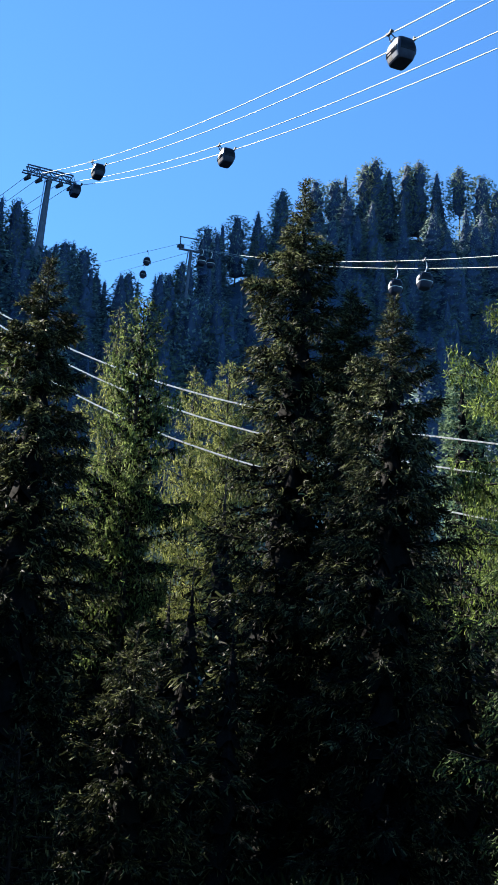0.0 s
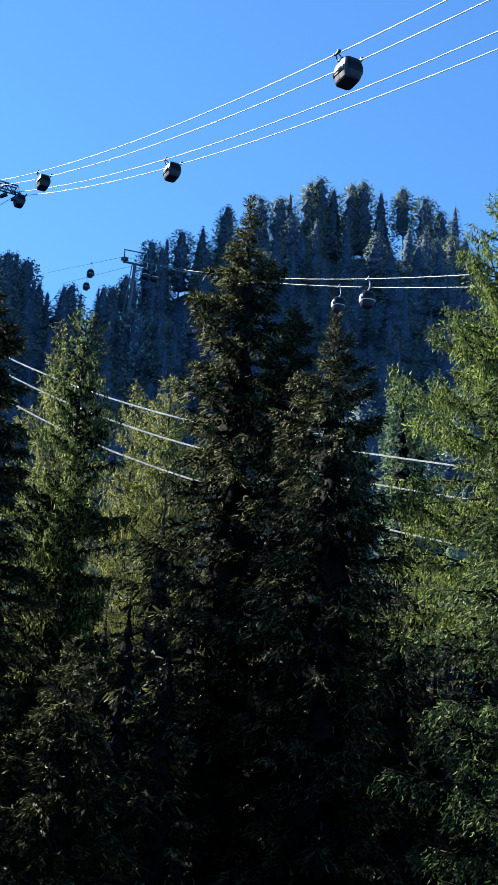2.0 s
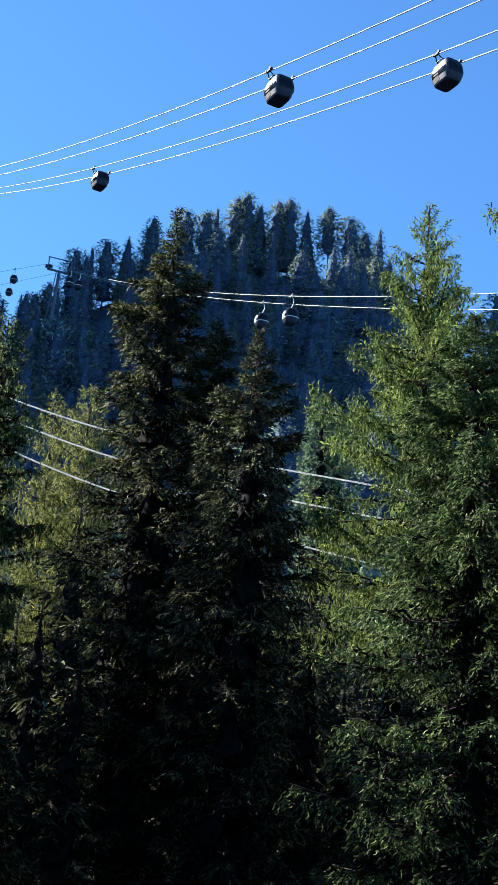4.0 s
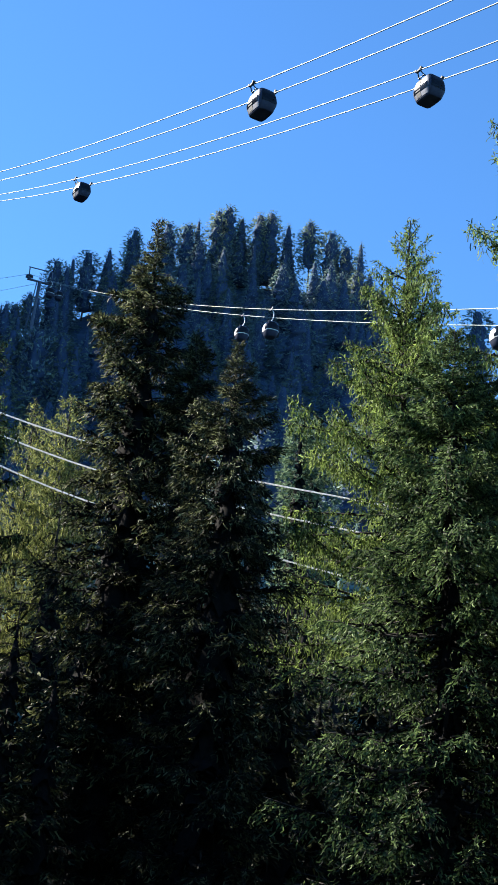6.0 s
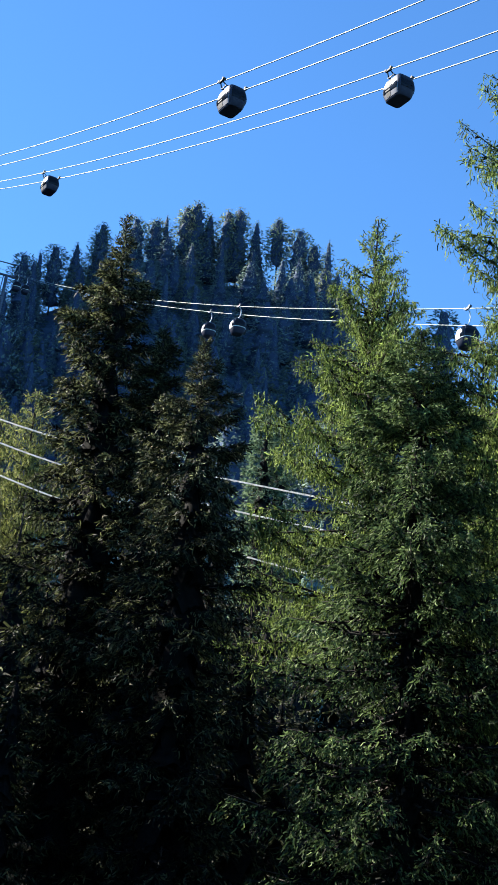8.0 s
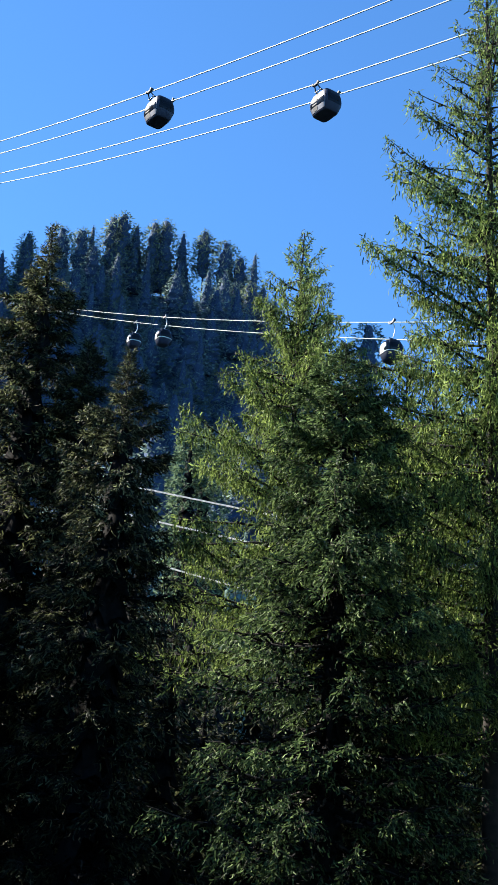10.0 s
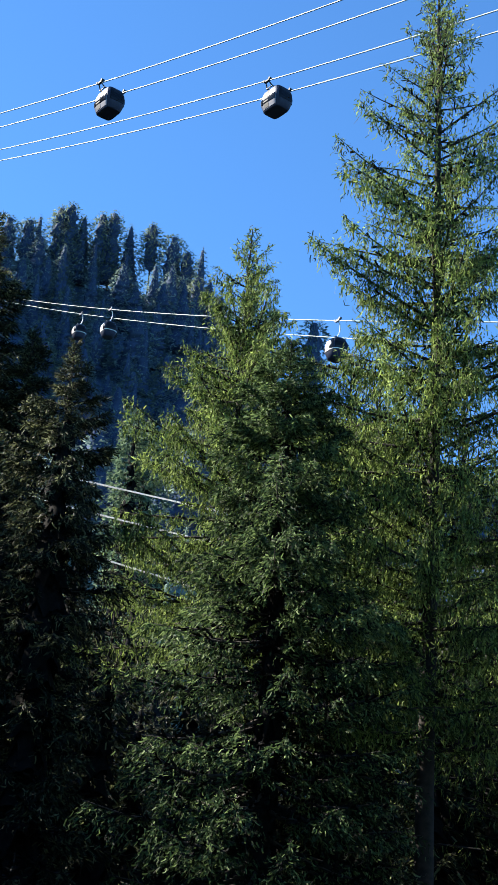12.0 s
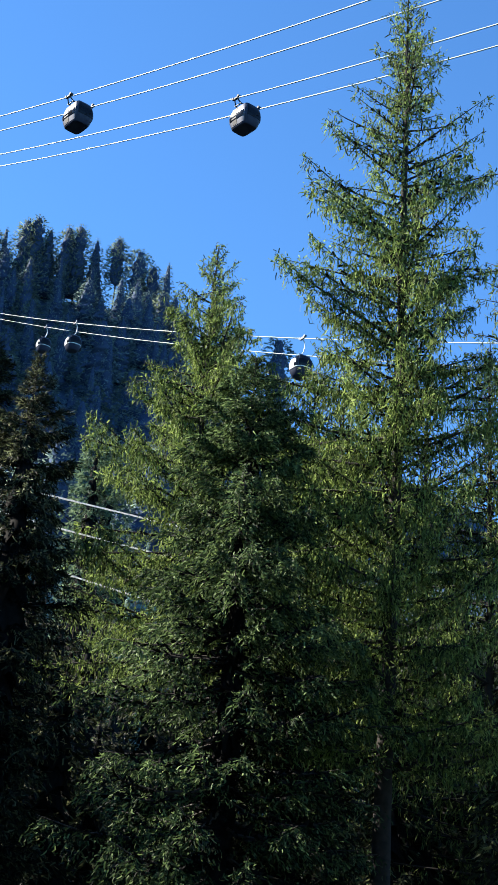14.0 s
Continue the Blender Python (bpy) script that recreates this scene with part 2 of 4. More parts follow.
def conifer_arrays(height, profile, larch, seed, density, shoot, fine=True, clear=0.06, extra=(), core=2.2, thick=1.0, brush=None, droop=0.5, airy=(2.0, 5.0), bent=False):
    """Arrays of a conifer with its foot at the origin. profile: (depth below the tip, crown radius) pairs in metres.
    density: twigs per metre of limb; shoot: (length, width) of a shoot."""
    rng = np.random.default_rng(seed)
    pd, pr = [0.0] + [q[0] for q in profile], [0.08] + [q[1] for q in profile]
    # trunk
    k = 14 if fine else 5
    h = np.linspace(0, 1, k)
    wob = np.cumsum(rng.normal(0, 0.035, (k, 2)), 0) * (height / 25)
    wob -= wob[-1] * h[:, None] ** 2
    axis = np.c_[wob * 0.6, h * height]
    tr = np.maximum(0.0085 * height * (1 - h) ** 0.85 + 0.02, 0.02) * (1 + 0.35 * np.exp(-h * 30))
    trunk = tubes(axis[None], tr[None], 8 if fine else 4)
    # limbs
    crown = height * (1 - clear)
    whorl = 0.45 if larch and fine else 0.8
    n = int(crown / whorl * ((3.9 if larch else 9.0) if fine else 6.0) * thick)
    depth = 0.1 + (crown - 0.1) * ((np.arange(n) + rng.random(n)) / n) ** (1.2 if fine and not larch else 1.0)
    if not larch:
        step = whorl if fine else 0.45
        depth = np.where((rng.random(n) < 0.75) & (depth > (3.0 if fine else 0.0)), (np.round(depth / step) + rng.normal(0, 0.07, n)) * step, depth)
    depth = np.clip(depth, 0.06, crown)
    ang = np.arange(n) * 2.39996 + rng.normal(0, 0.5, n)
    rad = np.interp(depth, pd, pr)
    frac = depth / crown
    L = rad * ((0.62 + 0.42 * rng.random(n)) if larch else (0.62 + 0.54 * rng.random(n)))
    L *= 1 + 0.16 * np.sin(ang * 2 + depth * 0.7 + seed)
    L = np.maximum(L * (1.0 if larch or not fine else 0.97), 0.16)
    for k, (dep, heading, length, _) in enumerate(extra):  # single long limbs
        depth[k], ang[k], L[k] = dep, radians(heading), length
    frac = depth / crown
    if larch:
        rise = np.interp(frac, [0, 0.12, 0.35, 1], [1.3, 0.6, 0.34, -0.05]) + rng.normal(0, 0.17, n)
        curl = rng.normal(0.1, 0.12, n)
    else:
        rise = np.interp(frac, [0, 0.08, 0.3, 1], [1.2 if fine else 0.1, 0.2 if fine else -0.15, -0.25, -0.6]) + rng.normal(0, 0.08, n)
        curl = np.interp(frac, [0, 0.2, 1], [0.0, 0.22, 0.4]) + rng.normal(0, 0.05, n)
    for k, (_, _, _, slope) in enumerate(extra):
        rise[k], curl[k] = slope, 0.12
    flat = 1 / np.sqrt(1 + (rise + 0.6 * curl) ** 2)
    out = np.c_[np.sin(ang), np.cos(ang), np.zeros(n)]
    across = np.c_[np.cos(ang), -np.sin(ang), np.zeros(n)]
    foot = np.c_[np.interp(height - depth, axis[:, 2], axis[:, 0]), np.interp(height - depth, axis[:, 2], axis[:, 1]), height - depth]

    def point(i, s):
        run = (L * flat)[i] * s
        p = foot[i] + out[i] * run[..., None]
        p[..., 2] += run * (rise[i] + curl[i] * s)
        return p

    kk = 5 if fine else 3
    s = np.linspace(0, 1, kk)
    paths = point(np.repeat(np.arange(n), kk).reshape(n, kk), np.tile(s, (n, 1)))
    r0 = np.clip(0.014 * L + 0.01, 0.01, 0.07) if larch and fine else np.clip(0.012 * L + 0.008, 0.008, 0.07)
    limbs = tubes(paths, r0[:, None] * (1 - 0.85 * s), 4 if fine else 3)
    # twigs along the limbs, shoots along the twigs
    dense = np.interp(depth, [0, 2, 5, 9, 16], [5.0, 4.0, 2.1, 1.05, 0.75]) if fine and not larch else np.interp(depth, airy, [0.45, 1.0])
    cnt = np.maximum((L * density * ((0.74 if larch else 1.02) if fine else 1.0) * dense * (0.75 + 0.5 * rng.random(n))).astype(int), 2)
    i = np.repeat(np.arange(n), cnt)
    m = len(i)
    beads = (3 if larch else 4) if fine else (1 if larch else 2)
    sgn = np.where(rng.random(m) < 0.5, -1.0, 1.0)
    j = np.tile(np.arange(beads), m)
    tw = np.repeat(np.arange(m), beads)
    f = (j + rng.random(len(j)) * 0.5) / beads
    low = np.clip(frac * 4, 0, 1)
    if larch:
        # hanging strings under the limbs, and short spurs that stand out from them
        bare = np.interp(depth[i], [2, 8], [0.02, 0.08])
        t = rng.random(m) ** 0.85 * (1 - bare) + bare
        u = rng.normal(0, 0.55, m)
        fan = 0.2 * L[i] * (1 - 0.75 * t) + 0.05
        p = point(i, t) + across[i] * (u * fan)[:, None]
        p[:, 2] -= np.abs(u) * fan * 0.3
        spur = rng.random(m) < np.interp(depth[i], [0, 3, 8], [0.8, 0.5, 0.35])
        hang = np.where(spur, rng.uniform(0.12, 0.32, m), (0.18 + 0.6 * rng.random(m) ** 1.8) * np.interp(depth[i], [0, 2, 8], [0.4, 0.8, 1.0]))
        d0 = np.c_[rng.normal(0, 0.16, (m, 2)), -np.ones(m)]
        d0 = np.where(spur[:, None], out[i] * 0.5 + rng.normal(0, 0.6, (m, 3)) + [0, 0, 0.25], d0)
        d0 = unit(d0)
        q = p[tw] + d0[tw] * (hang[tw] * f)[:, None]
        sway = rng.uniform(0, 6.3, m)[tw] + f * 5.0
        q += np.c_[np.sin(sway), np.cos(sway), np.zeros(len(j))] * (0.07 * hang[tw] * f)[:, None]
        loose = np.where(spur, 0.55, 0.36)[tw] if fine else np.full(len(j), 0.13)
        d = unit(d0[tw] + rng.normal(0, 1, (len(j), 3)) * loose[:, None])
        ln = np.maximum(shoot[0], hang[tw] / beads * 1.1) * rng.uniform(0.7, 1.3, len(j)) * (1 if fine else 1.7)
        wd = shoot[1] * rng.uniform(0.6, 1.4, len(j))
        verts, faces = shoots(q, d, ln, wd, rng, 0.55) if bent else flakes(q, d, ln * 1.1, wd, rng)
    else:
        t0 = 0.22 * np.clip(L[i] / 1.6, 0, 1) if fine else 0.05
        t = rng.random(m) ** 0.75 * (0.98 - t0) + t0
        tl = np.minimum(0.42 * L[i] * (1 - 0.85 * t) + 0.2, 1.0) * rng.uniform(0.6, 1.2, m)
        tip = t > 0.93
        d0 = out[i] * rng.uniform(0.35, 0.8, m)[:, None] + across[i] * (sgn * rng.uniform(0.4, 1.0, m) * np.where(tip, 0.2, 1))[:, None]
        d0[:, 2] = (rise[i] + curl[i] * t) * 0.6 - rng.uniform(0.12 * droop, droop, m) * low[i] + rng.normal(0, 0.12, m)
        d0 = unit(d0)
        q = point(i, t)[tw] + d0[tw] * (tl[tw] * f)[:, None]
        q[:, 2] -= (0.4 * tl * np.maximum(low[i], 0.1))[tw] * f * f
        d = unit(d0[tw] + rng.normal(0, 0.34 if fine else 0.22, (len(j), 3)) + np.c_[np.zeros((len(j), 2)), -0.85 * droop * f * low[i][tw]])
        grow = np.clip(0.4 + L[i] / 2.5, 0.45, 1)[tw] if fine else np.clip(0.25 + L[i] / 2, 0.3, 1)[tw]
        ln = (shoot[0] * rng.uniform(0.7, 1.3, len(j)) if fine else np.maximum(shoot[0] * rng.uniform(0.7, 1.3, len(j)), tl[tw] / beads * 1.25)) * grow
        wd = shoot[1] * rng.uniform(0.8, 1.2, len(j)) * grow
        verts, faces = (shoots if fine else flakes)(q, d, ln, wd, rng)
    # close-packed dry inner twigs, added to stop the light and read as crown shade
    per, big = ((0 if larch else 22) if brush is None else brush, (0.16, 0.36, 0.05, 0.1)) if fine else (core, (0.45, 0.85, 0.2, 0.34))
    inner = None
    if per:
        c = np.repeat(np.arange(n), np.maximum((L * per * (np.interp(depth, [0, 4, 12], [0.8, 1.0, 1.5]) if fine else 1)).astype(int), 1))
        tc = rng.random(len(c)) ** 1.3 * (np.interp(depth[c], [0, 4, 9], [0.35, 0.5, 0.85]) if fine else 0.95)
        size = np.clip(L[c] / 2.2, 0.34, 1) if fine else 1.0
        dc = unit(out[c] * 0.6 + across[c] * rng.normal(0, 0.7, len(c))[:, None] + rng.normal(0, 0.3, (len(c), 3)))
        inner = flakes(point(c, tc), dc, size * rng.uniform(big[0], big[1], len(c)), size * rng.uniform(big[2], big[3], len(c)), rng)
        if not fine:
            verts, faces = np.concatenate([verts, inner[0]]), np.concatenate([faces, inner[1] + len(verts)])
    return trunk, limbs, (verts, faces), inner


def conifer(name, x, y, tip, profile, larch, seed, label, leaf, density=20, shoot=None, heart=None, **more):
    """A tree as a thing: an Empty at its foot with trunk, limbs and crown."""
    z = float(ground(x, y)) - 0.15
    root = tagged(new(name), label, "tree", "conifers of the wood")
    root.matrix_world = pose(x, y, z)
    bark = M_LARCH_BARK if larch else M_BARK
    trunk, limbs, crown, inner = conifer_arrays(tip - z, profile, larch, seed, density, shoot or ((0.15, 0.036) if larch else (0.22, 0.042)), **more)
    mesh_object("trunk", *trunk, bark, root, smooth=True)
    mesh_object("branchwork", *limbs, bark, root, smooth=True)["kind"] = "stuff"
    mesh_object("crown", *crown, leaf, root)["kind"] = "stuff"
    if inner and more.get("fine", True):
        mesh_object("shade_brush", *inner, M_SHADE_TWIG, root)["kind"] = "stuff"
    # added skirted body in the shade colour, not a real part of the tree
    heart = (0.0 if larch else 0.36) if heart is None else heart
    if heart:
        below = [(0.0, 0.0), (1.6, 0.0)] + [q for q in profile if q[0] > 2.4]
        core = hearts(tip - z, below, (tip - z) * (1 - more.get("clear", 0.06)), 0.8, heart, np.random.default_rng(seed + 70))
        mesh_object("shade_heart", *core, M_SHADE_TWIG, root)["kind"] = "stuff"
    return root


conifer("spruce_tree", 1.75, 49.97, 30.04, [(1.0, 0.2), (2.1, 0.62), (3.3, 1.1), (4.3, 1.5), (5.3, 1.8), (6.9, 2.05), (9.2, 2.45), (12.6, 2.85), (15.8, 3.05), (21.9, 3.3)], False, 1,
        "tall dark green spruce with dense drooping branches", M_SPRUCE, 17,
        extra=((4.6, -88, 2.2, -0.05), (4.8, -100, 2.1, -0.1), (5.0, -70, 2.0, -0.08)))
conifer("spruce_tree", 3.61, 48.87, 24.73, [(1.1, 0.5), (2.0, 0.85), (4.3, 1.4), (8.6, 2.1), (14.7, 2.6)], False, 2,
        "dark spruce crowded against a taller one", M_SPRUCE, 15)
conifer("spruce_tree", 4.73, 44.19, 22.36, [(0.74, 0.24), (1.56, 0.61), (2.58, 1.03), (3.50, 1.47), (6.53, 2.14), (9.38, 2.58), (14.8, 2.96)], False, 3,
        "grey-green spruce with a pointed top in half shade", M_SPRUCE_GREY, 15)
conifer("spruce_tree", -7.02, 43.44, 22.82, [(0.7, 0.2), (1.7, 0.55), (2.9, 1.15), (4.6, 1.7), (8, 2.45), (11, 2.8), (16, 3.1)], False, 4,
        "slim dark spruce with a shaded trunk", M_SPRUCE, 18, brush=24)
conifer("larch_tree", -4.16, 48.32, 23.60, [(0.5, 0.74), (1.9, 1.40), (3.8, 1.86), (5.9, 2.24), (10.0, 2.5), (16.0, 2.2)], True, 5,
        "green larch with thin hanging twigs and a dark trunk", M_LARCH_SHADED, 50, brush=26, clear=0.36, bent=True)
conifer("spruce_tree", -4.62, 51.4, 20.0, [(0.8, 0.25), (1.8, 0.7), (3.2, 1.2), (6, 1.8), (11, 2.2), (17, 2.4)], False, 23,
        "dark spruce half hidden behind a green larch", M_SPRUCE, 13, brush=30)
conifer("larch_tree", -6.98, 66.64, 31.63, [(0.9, 0.56), (2.8, 1.12), (5.2, 1.79), (8.3, 2.46), (14.1, 3.13)], True, 6,
        "yellow-green sunlit larch among spruces", M_LARCH_GOLD, 25)
conifer("larch_tree", -3.10, 71.23, 30.12, [(1.03, 0.92), (2.99, 2.07), (7.36, 3.45), (13.45, 4.37)], True, 7,
        "larch turning gold behind the dark spruces", M_LARCH_GOLD, 28, clear=0.42)
conifer("larch_tree", -1.15, 67.57, 29.19, [(1.12, 1.09), (2.98, 2.03), (7.81, 3.21), (13.52, 3.79)], True, 8,
        "bright yellow-green larch beside a tall spruce", M_LARCH_GOLD, 58, brush=1, clear=0.43)
conifer("larch_tree", 12.2, 50.55, 31.92, [(1.3, 0.9), (3.2, 2.0), (4.2, 2.4), (5.7, 3.3), (7.9, 4.1), (11.8, 5.2), (15.2, 6.0), (21.6, 6.3)], True, 9,
        "tall bright green larch with a feathery top", M_LARCH, 66, brush=4, clear=0.37, airy=(2.5, 5.0), bent=True)
conifer("spruce_tree", 9.73, 34.66, 19.07, [(1.2, 0.76), (2.8, 1.48), (4.5, 2.12), (6.1, 2.65), (9.2, 3.6), (12.1, 4.2), (14.2, 4.6), (17.0, 4.9)], False, 10,
        "broad green spruce with sunlit lower branches", M_SPRUCE_GREEN, 19, (0.15, 0.036), droop=0.6, brush=15, heart=0.12, thick=1.45)
conifer("spruce_tree", 11.75, 35.6, 12.2, [(0.8, 0.35), (1.8, 0.8), (3.2, 1.3), (5.5, 1.8), (9, 2.2)], False, 24,
        "low dark spruce in the shade of a broad one", M_SPRUCE, 11, brush=30)
conifer("larch_tree", 14.22, 35.24, 34.04, [(1.6, 0.86), (2.8, 1.52), (5.0, 2.19), (6.7, 2.76), (9.2, 3.23), (11.2, 3.71), (13.9, 4.09), (16.8, 4.28), (21.9, 4.09)], True, 11,
        "very tall airy larch with long hanging twigs", M_LARCH, 76, (0.13, 0.031), clear=0.19, airy=(6.5, 13.5), bent=True, brush=3,
        extra=((13.2, -88, 4.5, 0.4), (9.8, -95, 3.4, 0.15), (15.2, -80, 5.0, -0.02), (16.6, -100, 4.8, -0.1), (14.4, 80, 4.6, 0.3), (18.0, -85, 4.4, -0.2)))
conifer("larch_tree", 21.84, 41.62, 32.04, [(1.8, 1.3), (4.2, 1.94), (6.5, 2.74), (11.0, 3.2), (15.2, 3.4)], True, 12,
        "dark green larch at the edge of the wood", M_LARCH_SHADED, 14, brush=3)
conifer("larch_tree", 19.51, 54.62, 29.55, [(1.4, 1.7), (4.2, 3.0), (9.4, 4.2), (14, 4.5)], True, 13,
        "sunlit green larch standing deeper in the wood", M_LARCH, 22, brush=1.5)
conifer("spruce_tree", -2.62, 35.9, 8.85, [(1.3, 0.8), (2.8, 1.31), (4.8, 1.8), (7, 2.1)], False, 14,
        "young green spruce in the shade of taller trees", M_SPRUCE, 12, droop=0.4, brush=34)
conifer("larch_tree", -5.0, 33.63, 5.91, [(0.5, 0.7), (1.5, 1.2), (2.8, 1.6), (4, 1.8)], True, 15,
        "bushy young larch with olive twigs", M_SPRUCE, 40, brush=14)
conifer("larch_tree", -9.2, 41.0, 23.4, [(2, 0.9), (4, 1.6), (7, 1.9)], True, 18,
        "sparse dark larch whose long twigs hang down", M_LARCH_SHADED, 12, clear=0.68)
conifer("larch_tree", 15.79, 47.44, 25.51, [(1.2, 1.3), (3.5, 2.4), (7, 3.2), (13, 3.8)], True, 19,
        "bright green larch close behind a tall one", M_LARCH, 60, brush=1.5, clear=0.36)
conifer("larch_tree", 22.66, 52.30, 29.48, [(1.2, 1.3), (3.5, 2.6), (7, 3.6), (13, 4.2)], True, 20,
        "green larch in the second row of the wood", M_LARCH, 10, brush=2)
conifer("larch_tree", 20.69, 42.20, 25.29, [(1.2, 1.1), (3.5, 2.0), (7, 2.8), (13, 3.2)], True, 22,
        "green larch in the second row of the wood", M_LARCH_SHADED, 12, brush=3)
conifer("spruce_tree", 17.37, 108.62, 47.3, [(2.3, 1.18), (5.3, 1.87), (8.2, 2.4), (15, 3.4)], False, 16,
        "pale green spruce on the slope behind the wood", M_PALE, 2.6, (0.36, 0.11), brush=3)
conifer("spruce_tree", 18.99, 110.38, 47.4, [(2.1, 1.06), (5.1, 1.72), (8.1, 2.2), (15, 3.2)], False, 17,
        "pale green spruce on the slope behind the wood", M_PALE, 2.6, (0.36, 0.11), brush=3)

# darker spruces deeper in the wood, one mesh set copied
deep = conifer("spruce_tree", -9.5, 63.0, 20.5, [(1.5, 0.8), (4, 1.6), (8, 2.4), (14, 3.2)], False, 21, "dark spruce deep in the shaded wood", M_SPRUCE, 8, (0.36, 0.11), fine=False, thick=0.6, core=0, heart=0.42)
place_rng = np.random.default_rng(5)
# the leftmost copies are out of view, added to shade the near trees
for x, y, s in [(-12.5, 58, 0.95), (-6.5, 67, 1.05), (-3.4, 70, 0.9), (0.5, 66, 1.0), (4.0, 63, 1.1), (7.6, 60, 1.05), (9.6, 64, 1.0), (14.5, 60, 1.0), (16.5, 66, 0.9),
                (17.5, 52, 0.85), (22, 60, 1.05), (25.5, 55, 1.0), (28, 50, 1.1), (8.4, 53, 0.75), (18.5, 45, 0.7), (-9.8, 52, 0.7), (12, 70, 1.1), (-19.5, 57, 1.4), (-17.2, 64, 1.35), (-22, 62, 1.5), (-16.8, 52, 1.15), (-15, 44, 1.0), (-24, 70, 1.5), (-20.5, 50, 1.4), (-13.5, 40, 0.9), (-11.2, 35.5, 1.15), (-12.3, 37.5, 1.25), (5, 80, 1.0), (9, 84, 1.05), (13, 88, 0.95), (11, 95, 1.1), (15, 81, 0.95), (2, 86, 1.0), (7, 92, 1.0), (17.5, 90, 1.0), (11.5, 78, 0.9), (14, 103, 1.1), (18, 100, 1.1), (21, 104, 1.1), (11, 108, 1.1), (24, 96, 1.1), (16, 112, 1.0), (21, 49, 1.0), (24.5, 46, 1.05), (17.2, 47.5, 0.85), (27, 42, 1.1), (13.8, 46, 0.6), (-9.3, 45.2, 1.1), (1.4, 72, 1.05), (1.2, 60, 1.1), (-8.8, 42, 0.5), (-1.6, 45, 0.6), (-3.5, 44, 0.38), (-0.2, 44.5, 0.5), (-3.0, 58, 0.75), (-5.5, 56, 0.8), (-1.0, 64, 1.15), (-7.5, 57, 0.85), (20, 38.5, 0.75), (23.5, 51, 1.15), (4.2, 55.5, 0.95), (6.4, 54.5, 0.8), (12.6, 57, 0.8), (10.4, 56, 0.6)]:
    c = copy_thing(deep, Matrix())
    c.matrix_basis = pose(x, y, float(ground(x, y)) - 0.15, 0, 0, place_rng.uniform(0, 360)) @ Matrix.Scale(s, 4)

# ---- wooded slope and ridge ----
SHAPES = [(20.0, [(1, 0.25), (4, 1.1), (9, 2.3), (20, 4.0)], 0.06), (20.0, [(1, 0.2), (4, 0.8), (10, 1.8), (20, 3.1)], 0.06),
          (18.0, [(0.7, 0.8), (2.5, 1.9), (6, 2.9), (15, 3.1)], 0.1), (20.0, [(1, 0.35), (4, 1.4), (9, 2.6), (18, 3.6)], 0.06),
          (20.0, [(1, 0.6), (4, 1.9), (8, 2.7), (12, 2.0)], 0.35)]
WOOD_TEMPLATES = []
for kind, (h, p, cl) in enumerate(SHAPES):
    trunk, _, (leaf_v, leaf_f), _ = conifer_arrays(h, p, False, 41 + kind, 1.1, (0.72, 0.3), False, clear=cl, core=1.6, thick=0.34)
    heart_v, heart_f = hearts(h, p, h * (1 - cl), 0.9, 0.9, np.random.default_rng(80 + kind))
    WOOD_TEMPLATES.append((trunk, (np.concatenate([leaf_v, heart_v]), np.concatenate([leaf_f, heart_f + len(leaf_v)]))))


